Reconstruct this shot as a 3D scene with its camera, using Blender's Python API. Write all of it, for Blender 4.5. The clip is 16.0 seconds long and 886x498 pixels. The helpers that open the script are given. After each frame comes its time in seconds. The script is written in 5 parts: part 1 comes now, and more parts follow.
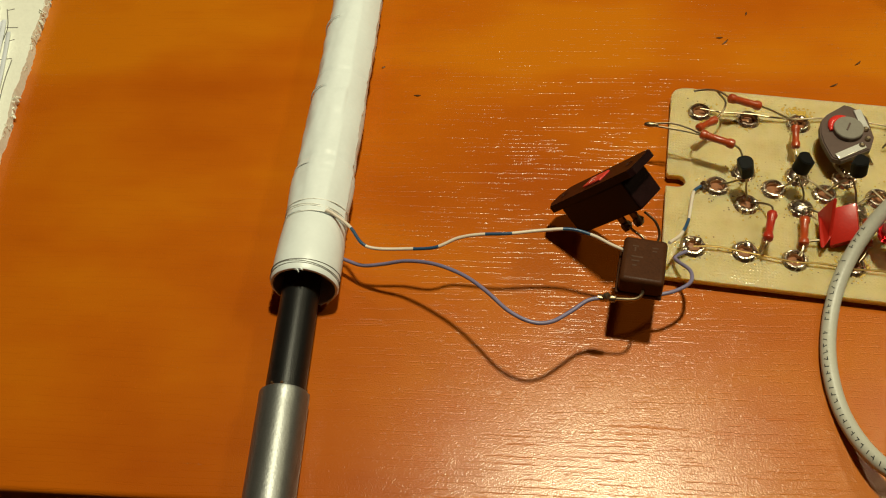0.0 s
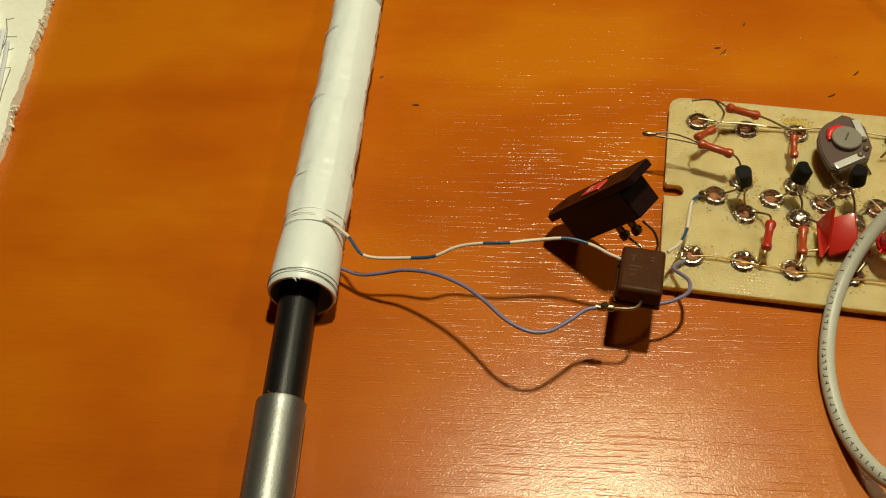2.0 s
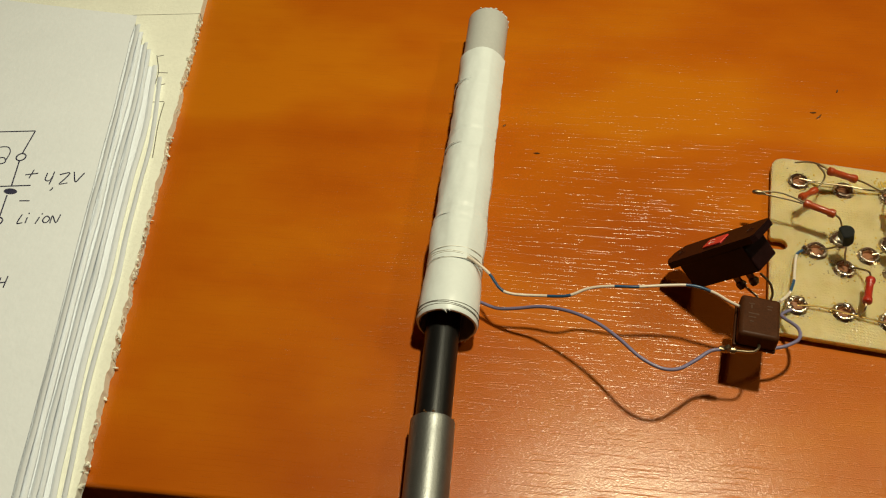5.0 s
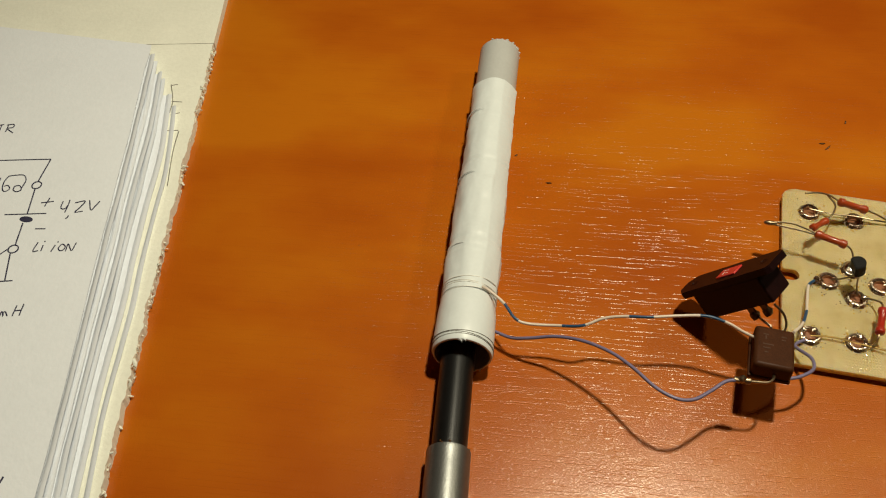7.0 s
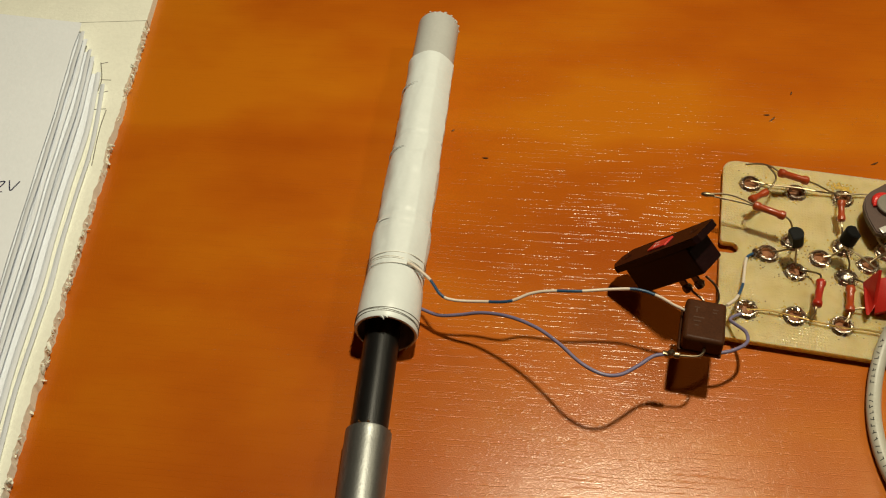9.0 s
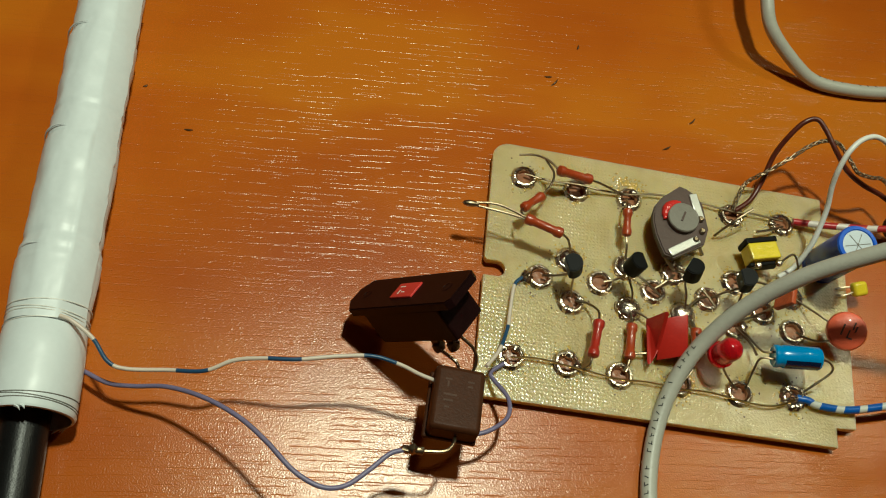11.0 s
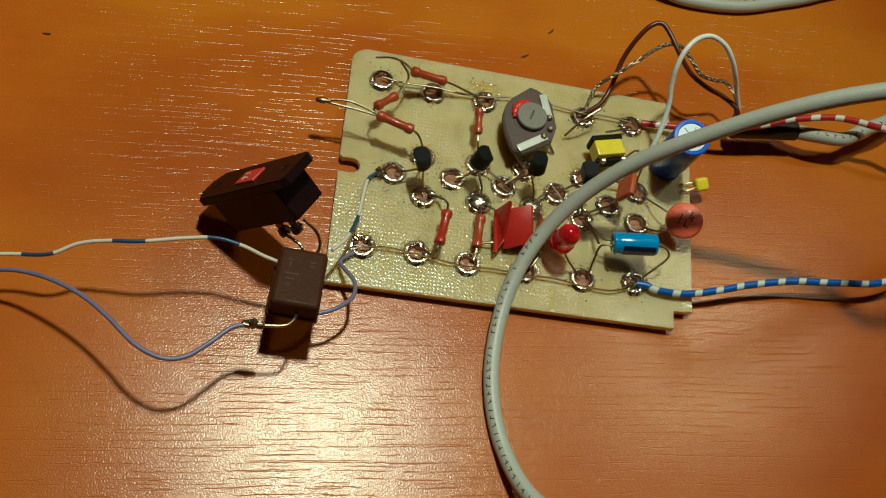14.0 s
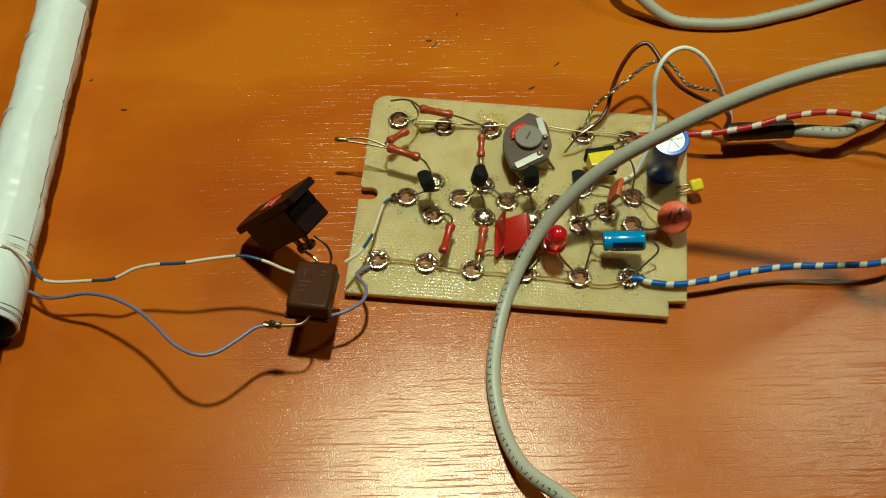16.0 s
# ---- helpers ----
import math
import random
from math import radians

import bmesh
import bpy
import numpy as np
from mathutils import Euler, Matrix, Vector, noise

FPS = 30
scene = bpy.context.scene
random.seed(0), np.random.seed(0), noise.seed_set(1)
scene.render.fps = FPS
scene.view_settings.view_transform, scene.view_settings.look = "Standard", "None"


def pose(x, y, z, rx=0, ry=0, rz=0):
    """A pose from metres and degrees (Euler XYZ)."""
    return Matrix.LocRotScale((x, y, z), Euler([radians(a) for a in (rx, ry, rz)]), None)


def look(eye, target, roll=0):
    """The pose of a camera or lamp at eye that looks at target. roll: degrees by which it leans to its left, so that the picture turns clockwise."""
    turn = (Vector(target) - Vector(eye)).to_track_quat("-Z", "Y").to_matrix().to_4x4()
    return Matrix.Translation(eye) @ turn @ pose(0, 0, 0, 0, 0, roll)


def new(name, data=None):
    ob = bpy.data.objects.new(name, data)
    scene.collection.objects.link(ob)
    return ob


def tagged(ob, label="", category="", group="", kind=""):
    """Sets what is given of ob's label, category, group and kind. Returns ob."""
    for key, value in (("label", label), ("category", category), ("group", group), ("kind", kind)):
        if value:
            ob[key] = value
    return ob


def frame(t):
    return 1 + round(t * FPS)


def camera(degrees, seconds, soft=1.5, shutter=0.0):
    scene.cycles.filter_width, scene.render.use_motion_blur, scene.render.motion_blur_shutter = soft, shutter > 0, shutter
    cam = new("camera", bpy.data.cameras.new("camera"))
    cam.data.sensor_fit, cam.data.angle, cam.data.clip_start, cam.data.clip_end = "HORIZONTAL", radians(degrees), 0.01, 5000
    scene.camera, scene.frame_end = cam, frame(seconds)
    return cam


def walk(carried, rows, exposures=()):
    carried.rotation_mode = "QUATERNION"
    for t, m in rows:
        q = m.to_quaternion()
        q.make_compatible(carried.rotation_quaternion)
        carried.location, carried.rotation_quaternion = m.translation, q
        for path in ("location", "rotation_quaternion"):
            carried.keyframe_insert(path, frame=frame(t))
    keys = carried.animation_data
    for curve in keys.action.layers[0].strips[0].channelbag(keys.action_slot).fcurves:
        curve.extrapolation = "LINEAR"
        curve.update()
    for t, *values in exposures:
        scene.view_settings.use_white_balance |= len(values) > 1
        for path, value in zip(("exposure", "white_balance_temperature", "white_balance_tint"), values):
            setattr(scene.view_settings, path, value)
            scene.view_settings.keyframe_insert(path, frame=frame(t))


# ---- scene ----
cam = camera(51.5, 16.0, soft=1.15)
PATH = [
    (0.0, -0.01791, -0.12891, 0.18898, 35.668, 3.545, 10.379),
    (0.5, -0.01726, -0.12829, 0.18786, 35.978, 3.569, 10.254),
    (1.0, -0.01804, -0.12941, 0.18888, 36.159, 3.491, 10.362),
    (1.5, -0.01731, -0.12905, 0.18921, 36.162, 3.533, 10.437),
    (2.0, -0.01750, -0.12892, 0.18833, 36.355, 3.479, 10.434),
    (2.5, -0.01709, -0.12935, 0.18842, 36.521, 3.447, 10.326),
    (3.0, -0.01775, -0.13208, 0.19161, 36.725, 3.198, 10.671),
    (3.5, -0.01744, -0.13670, 0.19542, 36.787, 2.975, 11.071),
    (4.0, -0.02405, -0.14004, 0.20152, 37.116, 2.706, 11.917),
    (4.5, -0.04163, -0.14522, 0.21093, 37.332, 2.516, 12.899),
    (7.0, -0.05037, -0.14664, 0.21582, 39.073, 2.270, 13.002),
    (7.5, -0.04971, -0.14637, 0.21506, 39.242, 2.509, 12.882),
    (8.0, -0.04713, -0.14480, 0.21469, 39.267, 2.738, 12.824),
    (8.5, -0.04715, -0.14538, 0.21383, 39.412, 2.728, 12.664),
    (9.0, -0.03332, -0.14160, 0.20507, 38.746, 2.340, 12.216),
    (9.5, -0.01682, -0.12870, 0.19560, 37.557, 1.740, 11.279),
    (10.0, -0.01692, -0.08935, 0.18973, 33.519, -1.588, 8.941),
    (12.5, -0.04884, -0.05887, 0.17916, 25.977, -14.516, 2.740),
    (13.0, -0.04764, -0.05942, 0.17958, 26.096, -14.688, 2.440),
    (13.5, -0.03917, -0.06499, 0.17967, 26.336, -14.405, 2.429),
    (14.0, -0.00522, -0.08316, 0.18487, 26.650, -11.207, 3.137),
    (14.5, 0.02801, -0.09455, 0.19371, 27.649, -5.875, 3.715),
    (15.0, 0.03439, -0.09756, 0.19889, 29.736, -3.104, 3.661),
    (15.5, 0.03328, -0.10283, 0.20167, 30.979, -1.441, 4.003),
    (16.0, 0.03234, -0.10813, 0.20335, 31.518, -0.261, 4.511),
]
walk(cam, [(t, pose(x, y, z, rx, ry, rz)) for t, x, y, z, rx, ry, rz in PATH],
     [(0.0, 0.03, 6600, -2), (4.0, 0.03, 6600, -2), (7.0, -0.1, 6350, 7), (9.0, -0.05, 6450, 6), (9.5, 0.06, 6400, 4), (10.0, -0.25, 5850, -3), (12.5, -0.29, 5400, -10), (13.5, -0.29, 5300, -12), (14.0, -0.36, 5300, -12), (15.0, -0.29, 5550, -17), (16.0, -0.1, 5600, -18)])

# ---- light ----
world = bpy.data.worlds.new("room_air")
world.use_nodes = True
world.node_tree.nodes["Background"].inputs[0].default_value = (1.0, 0.72, 0.45, 1)
world.node_tree.nodes["Background"].inputs[1].default_value = 0.018
scene.world = world
bulb = bpy.data.lights.new("desk_lamp_bulb", "SPOT")
bulb.energy, bulb.color, bulb.shadow_soft_size = 15.4, (1.0, 0.888, 0.65), 0.019
bulb.spot_size, bulb.spot_blend = radians(79), 1.0
new("desk_lamp_bulb", bulb).matrix_world = look((0.023, 0.121, 0.600), (-0.072, 0.010, 0.0))
far_bulb = bpy.data.lights.new("far_lamp_bulb", "POINT")
far_bulb.energy, far_bulb.color, far_bulb.shadow_soft_size = 2.5, (1.0, 0.86, 0.56), 0.035
new("far_lamp_bulb", far_bulb).location = (0.332, 0.208, 0.500)

MM = 0.001


# ---- materials ----
def mat(name, color=(0.5, 0.5, 0.5), rough=0.5, metal=0.0, spread=0.12, scale=300.0, bump=0.0, bump_scale=2000.0, coat=0.0, trans=0.0, coat_rough=0.1, spec=0.5):
    """A plain surface with two scales of colour variation and a fine relief."""
    m = bpy.data.materials.new(name)
    m.use_nodes = True
    nt = m.node_tree
    b = nt.nodes["Principled BSDF"]
    b.inputs["Roughness"].default_value = rough
    b.inputs["Metallic"].default_value = metal
    b.inputs["Coat Weight"].default_value = coat
    b.inputs["Specular IOR Level"].default_value = spec
    b.inputs["Coat Roughness"].default_value = coat_rough
    b.inputs["Transmission Weight"].default_value = trans
    co = nt.nodes.new("ShaderNodeTexCoord")
    big = noise_node(nt, co.outputs["Object"], scale, 3)
    fine = noise_node(nt, co.outputs["Object"], scale * 7, 2)
    add = nt.nodes.new("ShaderNodeMath")
    add.operation = "ADD"
    nt.links.new(big.outputs[0], add.inputs[0])
    nt.links.new(fine.outputs[0], add.inputs[1])
    ramp = nt.nodes.new("ShaderNodeMapRange")
    ramp.inputs["From Min"].default_value, ramp.inputs["From Max"].default_value = 0.6, 1.4
    ramp.inputs["To Min"].default_value, ramp.inputs["To Max"].default_value = 1 - spread, 1 + spread
    nt.links.new(add.outputs[0], ramp.inputs["Value"])
    mul = nt.nodes.new("ShaderNodeVectorMath")
    mul.operation = "SCALE"
    mul.inputs[0].default_value = color
    nt.links.new(ramp.outputs[0], mul.inputs["Scale"])
    nt.links.new(mul.outputs[0], b.inputs["Base Color"])
    if bump:
        relief(nt, b, noise_node(nt, co.outputs["Object"], bump_scale, 2).outputs[0], bump)
    return m


def noise_node(nt, vector, scale, detail):
    n = nt.nodes.new("ShaderNodeTexNoise")
    n.inputs["Scale"].default_value, n.inputs["Detail"].default_value = scale, detail
    nt.links.new(vector, n.inputs["Vector"])
    return n


def relief(nt, b, height, distance):
    bump = nt.nodes.new("ShaderNodeBump")
    bump.inputs["Strength"].default_value, bump.inputs["Distance"].default_value = 1.0, distance
    nt.links.new(height, bump.inputs["Height"])
    nt.links.new(bump.outputs[0], b.inputs["Normal"])
    return bump


def mathn(nt, op, a, b=None):
    n = nt.nodes.new("ShaderNodeMath")
    n.operation = op
    for i, v in enumerate((a, b)):
        if v is None:
            continue
        if isinstance(v, (int, float)):
            n.inputs[i].default_value = v
        else:
            nt.links.new(v, n.inputs[i])
    return n.outputs[0]


def ramp_node(nt, fac, stops):
    r = nt.nodes.new("ShaderNodeValToRGB")
    while len(r.color_ramp.elements) < len(stops):
        r.color_ramp.elements.new(0.5)
    for e, (p, c) in zip(r.color_ramp.elements, stops):
        e.position, e.color = p, (*c, 1)
    nt.links.new(fac, r.inputs[0])
    return r.outputs[0]


def mapping(nt, vector, scale=(1, 1, 1), rot=0.0):
    m = nt.nodes.new("ShaderNodeMapping")
    m.inputs["Scale"].default_value = scale
    m.inputs["Rotation"].default_value = (0, 0, rot)
    nt.links.new(vector, m.inputs["Vector"])
    return m.outputs[0]


def desk_material():
    m = bpy.data.materials.new("cherry_laminate")
    m.use_nodes = True
    nt = m.node_tree
    b = nt.nodes["Principled BSDF"]
    co = nt.nodes.new("ShaderNodeTexCoord").outputs["Object"]
    place = nt.nodes.new("ShaderNodeSeparateXYZ")
    nt.links.new(co, place.inputs[0])
    clouds = noise_node(nt, mapping(nt, co, (6, 11, 7)), 1.5, 4).outputs[0]
    blotch = noise_node(nt, mapping(nt, co, (26, 38, 26)), 1.0, 3).outputs[0]
    grain = noise_node(nt, mapping(nt, co, (30, 420, 30)), 1.0, 3).outputs[0]
    fac = mathn(nt, "ADD", mathn(nt, "MULTIPLY", clouds, 0.68), mathn(nt, "MULTIPLY", grain, 0.04))
    fac = mathn(nt, "ADD", fac, mathn(nt, "MULTIPLY", blotch, 0.25))
    # one broad paler band of figure along the grain
    wave = noise_node(nt, mapping(nt, co, (9, 20, 9)), 1.0, 2).outputs[0]
    across = mathn(nt, "ADD", place.outputs[1], mathn(nt, "MULTIPLY", mathn(nt, "SUBTRACT", wave, 0.5), 0.018))
    band = ramp_node(nt, mathn(nt, "DIVIDE", mathn(nt, "ADD", across, 0.35), 0.7), [(0.183, (0, 0, 0)), (0.194, (1, 1, 1)), (0.214, (0.9, 0.9, 0.9)), (0.245, (0.2, 0.2, 0.2)), (0.4, (0.35, 0.35, 0.35))])
    fac = mathn(nt, "ADD", fac, mathn(nt, "MULTIPLY", mathn(nt, "SUBTRACT", band, 0.05), 0.11))
    col = ramp_node(nt, fac, [(0.36, (0.35, 0.070, 0.003)), (0.49, (0.42, 0.100, 0.004)), (0.61, (0.48, 0.140, 0.005))])
    # pressed pores: straight broken hairlines along the grain, over a pebbled lacquer
    sep = nt.nodes.new("ShaderNodeSeparateXYZ")
    nt.links.new(co, sep.inputs[0])
    drift = noise_node(nt, mapping(nt, co, (26, 60, 26)), 1.0, 1).outputs[0]
    tremble = noise_node(nt, mapping(nt, co, (420, 500, 26)), 1.0, 1).outputs[0]
    pore = None
    for pitch, half, cut, weight in ((0.0016, 0.070, 0.47, 1.0), (0.0011, 0.085, 0.53, 0.7)):
        row = mathn(nt, "ADD", mathn(nt, "DIVIDE", sep.outputs[1], pitch), mathn(nt, "MULTIPLY", drift, 1.6))
        row = mathn(nt, "ADD", row, mathn(nt, "MULTIPLY", tremble, 0.35))
        cell = mathn(nt, "FLOOR", row)
        off = mathn(nt, "ABSOLUTE", mathn(nt, "SUBTRACT", mathn(nt, "FRACT", row), 0.5))
        line = ramp_node(nt, off, [(0.0, (1, 1, 1)), (half, (0, 0, 0))])
        at = nt.nodes.new("ShaderNodeCombineXYZ")
        nt.links.new(mathn(nt, "MULTIPLY", sep.outputs[0], 85), at.inputs[0])
        nt.links.new(mathn(nt, "MULTIPLY", cell, 7.31), at.inputs[1])
        there = ramp_node(nt, noise_node(nt, at.outputs[0], 1.0, 2).outputs[0], [(cut, (0, 0, 0)), (cut + 0.06, (1, 1, 1))])
        line = mathn(nt, "MULTIPLY", mathn(nt, "MULTIPLY", line, there), weight)
        pore = line if pore is None else mathn(nt, "MAXIMUM", pore, line)
    pebble = noise_node(nt, co, 3100, 1).outputs[0]
    dark = nt.nodes.new("ShaderNodeMix")
    dark.data_type = "RGBA"
    nt.links.new(mathn(nt, "MULTIPLY", pore, 0.06), dark.inputs["Factor"])
    nt.links.new(col, dark.inputs["A"])
    dark.inputs["B"].default_value = (0.20, 0.035, 0.002, 1)
    nt.links.new(dark.outputs["Result"], b.inputs["Base Color"])
    h = mathn(nt, "ADD", mathn(nt, "MULTIPLY", pore, -0.29), mathn(nt, "MULTIPLY", pebble, 0.46))
    relief(nt, b, h, 0.00010)
    b.inputs["Roughness"].default_value = 0.215
    b.inputs["Specular Tint"].default_value = (1.0, 0.95, 0.86, 1)
    b.inputs["Specular IOR Level"].default_value = 0.50
    return m


def board_material():
    m = bpy.data.materials.new("glass_epoxy_board")
    m.use_nodes = True
    nt = m.node_tree
    b = nt.nodes["Principled BSDF"]
    co = nt.nodes.new("ShaderNodeTexCoord").outputs["Object"]
    stain = noise_node(nt, co, 120, 4).outputs[0]
    col = ramp_node(nt, stain, [(0.30, (0.51, 0.40, 0.19)), (0.52, (0.58, 0.46, 0.24)), (0.72, (0.605, 0.49, 0.27))])
    flux = noise_node(nt, co, 260, 3).outputs[0]
    flux = ramp_node(nt, flux, [(0.55, (0, 0, 0)), (0.70, (1, 1, 1))])
    mix = nt.nodes.new("ShaderNodeMix")
    mix.data_type = "RGBA"
    nt.links.new(mathn(nt, "MULTIPLY", flux, 0.14), mix.inputs["Factor"])
    nt.links.new(col, mix.inputs["A"])
    mix.inputs["B"].default_value = (0.40, 0.23, 0.07, 1)
    nt.links.new(mix.outputs["Result"], b.inputs["Base Color"])
    # woven glass cloth
    sep = nt.nodes.new("ShaderNodeSeparateXYZ")
    nt.links.new(co, sep.inputs[0])
    jig = mathn(nt, "MULTIPLY", noise_node(nt, co, 420, 2).outputs[0], 7.0)
    wx = mathn(nt, "SINE", mathn(nt, "ADD", jig, mathn(nt, "MULTIPLY", sep.outputs[0], 2 * math.pi / 0.00085)))
    wy = mathn(nt, "SINE", mathn(nt, "ADD", mathn(nt, "MULTIPLY", jig, 0.6), mathn(nt, "MULTIPLY", sep.outputs[1], 2 * math.pi / 0.00095)))
    patch = ramp_node(nt, noise_node(nt, co, 70, 3).outputs[0], [(0.42, (0.04, 0.04, 0.04)), (0.62, (1, 1, 1))])
    weave = mathn(nt, "MULTIPLY", mathn(nt, "MULTIPLY", mathn(nt, "ADD", wx, 1.0), mathn(nt, "ADD", wy, 1.0)), patch)
    rough = noise_node(nt, co, 1900, 2).outputs[0]
    relief(nt, b, mathn(nt, "ADD", mathn(nt, "MULTIPLY", weave, 0.12), mathn(nt, "MULTIPLY", rough, 1.0)), 0.00009)
    b.inputs["Roughness"].default_value = 0.16
    b.inputs["Subsurface Weight"].default_value = 0.85
    b.inputs["Subsurface Radius"].default_value = (1.0, 0.74, 0.36)
    b.inputs["Subsurface Scale"].default_value = 0.0055
    return m


def stripe_material(name, a, c, period, share, wobble=0.0, rough=0.35, start=0.0):
    """A wire's insulation in two colours that change along its length (u in millimetres)."""
    m = bpy.data.materials.new(name)
    m.use_nodes = True
    nt = m.node_tree
    b = nt.nodes["Principled BSDF"]
    uv = nt.nodes.new("ShaderNodeUVMap")
    sep = nt.nodes.new("ShaderNodeSeparateXYZ")
    nt.links.new(uv.outputs[0], sep.inputs[0])
    u = mathn(nt, "ADD", sep.outputs[0], mathn(nt, "MULTIPLY", mathn(nt, "SINE", mathn(nt, "MULTIPLY", sep.outputs[1], 6.283)), wobble))
    f = mathn(nt, "FRACT", mathn(nt, "DIVIDE", mathn(nt, "ADD", u, period - start), period))
    f = mathn(nt, "LESS_THAN", f, share)
    mix = nt.nodes.new("ShaderNodeMix")
    mix.data_type = "RGBA"
    nt.links.new(f, mix.inputs["Factor"])
    mix.inputs["A"].default_value, mix.inputs["B"].default_value = (*a, 1), (*c, 1)
    nt.links.new(mix.outputs["Result"], b.inputs["Base Color"])
    b.inputs["Roughness"].default_value = rough
    co = nt.nodes.new("ShaderNodeTexCoord").outputs["Object"]
    relief(nt, b, noise_node(nt, co, 900, 2).outputs[0], 0.0001)
    return m


DESK = desk_material()
BOARD = board_material()
EDGE = mat("raw_board_edge", (0.64, 0.50, 0.25), 0.7, spread=0.2, scale=900)
EDGE.node_tree.nodes["Principled BSDF"].inputs["Subsurface Weight"].default_value = 0.8
EDGE.node_tree.nodes["Principled BSDF"].inputs["Subsurface Scale"].default_value = 0.004
EDGE.node_tree.nodes["Principled BSDF"].inputs["Subsurface Radius"].default_value = (1.0, 0.85, 0.5)
TIN = mat("solder_tin", (0.62, 0.53, 0.42), 0.27, 1.0, 0.25, 700, 0.00030, 900)
COPPER = mat("tinned_wire", (0.36, 0.28, 0.18), 0.38, 1.0, 0.25, 800, 0.00005, 2500)
FLUX = mat("amber_flux", (0.55, 0.36, 0.08), 0.12, 0, 0.3, 900, coat=0.5)
BRAID = mat("tinned_braid", (0.42, 0.33, 0.22), 0.46, 1.0, 0.3, 900, 0.0001, 1500)
GOLD = mat("bare_brass_wire", (0.72, 0.50, 0.18), 0.28, 1.0, 0.2, 500)
# colour of the shaded desk below, as seen through the eyelet holes
HOLEPLUG = mat("shaded_hole_brown", (0.26, 0.105, 0.045), 0.3, 0, 0.35, 900, 0.0002, 900)
BARREL = mat("brown_barrel", (0.46, 0.24, 0.11), 0.35, 0.0, 0.4, 900, 0.0002, 1500)
DARKHOLE = mat("burnt_flux", (0.10, 0.045, 0.015), 0.35, 0, 0.5, 900, 0.0002, 1500)
RESISTOR = mat("brick_red_lacquer", (0.34, 0.047, 0.009), 0.33, 0, 0.22, 600, 0.00012, 1400, coat=0.3)
RESISTOR2 = mat("cherry_red_lacquer", (0.36, 0.022, 0.010), 0.3, 0, 0.22, 600, 0.00012, 1400, coat=0.3)
BLACK = mat("black_epoxy", (0.005, 0.005, 0.005), 0.5, 0, 0.3, 700, 0.00001, 3000, spec=0.12)
BROWNBOX = mat("dark_brown_moulding", (0.052, 0.018, 0.007), 0.42, 0, 0.25, 300, 0.00005, 2500, spec=0.1)
SWITCHBLACK = mat("black_brown_phenolic", (0.010, 0.0025, 0.0025), 0.45, 0, 0.3, 250, 0.00005, 2500, spec=0.13)
LABELRED = mat("red_slider", (0.55, 0.035, 0.030), 0.4, 0, 0.15, 400, 0.00005)
WHITETAPE = mat("white_vinyl_tape", (0.71, 0.76, 0.77), 0.40, 0, 0.03, 120, 0.0002, 150)
GREYPIPE = mat("grey_plastic_pipe", (0.47, 0.48, 0.47), 0.42, 0, 0.05, 150, 0.00003, 2500)
FERRITE = mat("black_ferrite", (0.006, 0.006, 0.006), 0.36, 0, 0.35, 500, 0.00004, 2500, spec=0.3)
STEEL = mat("brushed_aluminium", (0.20, 0.205, 0.20), 0.42, 0.85, 0.12, 400, 0.00004, 1800)
PAPER = mat("white_paper", (0.78, 0.82, 0.89), 0.75, 0, 0.03, 60, 0.00008, 900)
CARD = mat("cream_card", (0.83, 0.84, 0.75), 0.7, 0, 0.05, 80, 0.0001, 900)
INK = mat("blue_black_ink", (0.03, 0.03, 0.07), 0.6, 0, 0.4, 900)
PENCIL = mat("pencil_line", (0.16, 0.15, 0.13), 0.7, 0, 0.4, 900)
CABLEGREY = mat("grey_pvc_cable", (0.44, 0.43, 0.37), 0.42, 0, 0.06, 150, 0.00005, 1800)
PRINT = mat("black_cable_print", (0.03, 0.03, 0.03), 0.6)
SHRINK = mat("black_shrink_sleeve", (0.018, 0.014, 0.012), 0.45, 0, 0.3, 400, 0.0002, 700)
BLOCKPRINT = mat("worn_brown_print", (0.072, 0.034, 0.019), 0.5, 0, 0.3, 900, spec=0.2)
TRIMBROWN = mat("brown_trimmer_plate", (0.066, 0.031, 0.021), 0.5, 0, 0.15, 400, 0.00006, 1800)
MICA = mat("grey_rotor_plastic", (0.19, 0.17, 0.14), 0.4, 0, 0.1, 500, 0.00006, 1500)
SILVER = mat("silvered_contact", (0.86, 0.84, 0.78), 0.28, 0.6, 0.1, 500)
REDPAINT = mat("red_lacquer_dab", (0.60, 0.03, 0.025), 0.25, 0, 0.2, 500, 0.0002, 1200)
FILMRED = mat("red_film_capacitor", (0.42, 0.016, 0.009), 0.4, 0, 0.1, 350, 0.00005, 500, coat=0.08, spec=0.3)
ORANGE = mat("orange_red_epoxy", (0.74, 0.125, 0.055), 0.45, 0, 0.08, 350, 0.00015, 700, coat=0.1)
CERAMIC = mat("rust_ceramic", (0.45, 0.085, 0.025), 0.4, 0, 0.2, 500, 0.0002, 900)
CAPSTRIPE = mat("grey_navy_stripe", (0.075, 0.085, 0.13), 0.3, 0, 0.15, 300, coat=0.3)
NAVYSTRIPE = mat("navy_stripe", (0.006, 0.018, 0.060), 0.25, 0, 0.3, 300, coat=0.5)
LIPBLUE = mat("bright_blue_lip", (0.012, 0.11, 0.66), 0.25, 0, 0.08, 300, coat=0.5)
BLUECAP = mat("light_blue_sleeve", (0.020, 0.26, 0.62), 0.22, 0, 0.08, 300, coat=0.5)
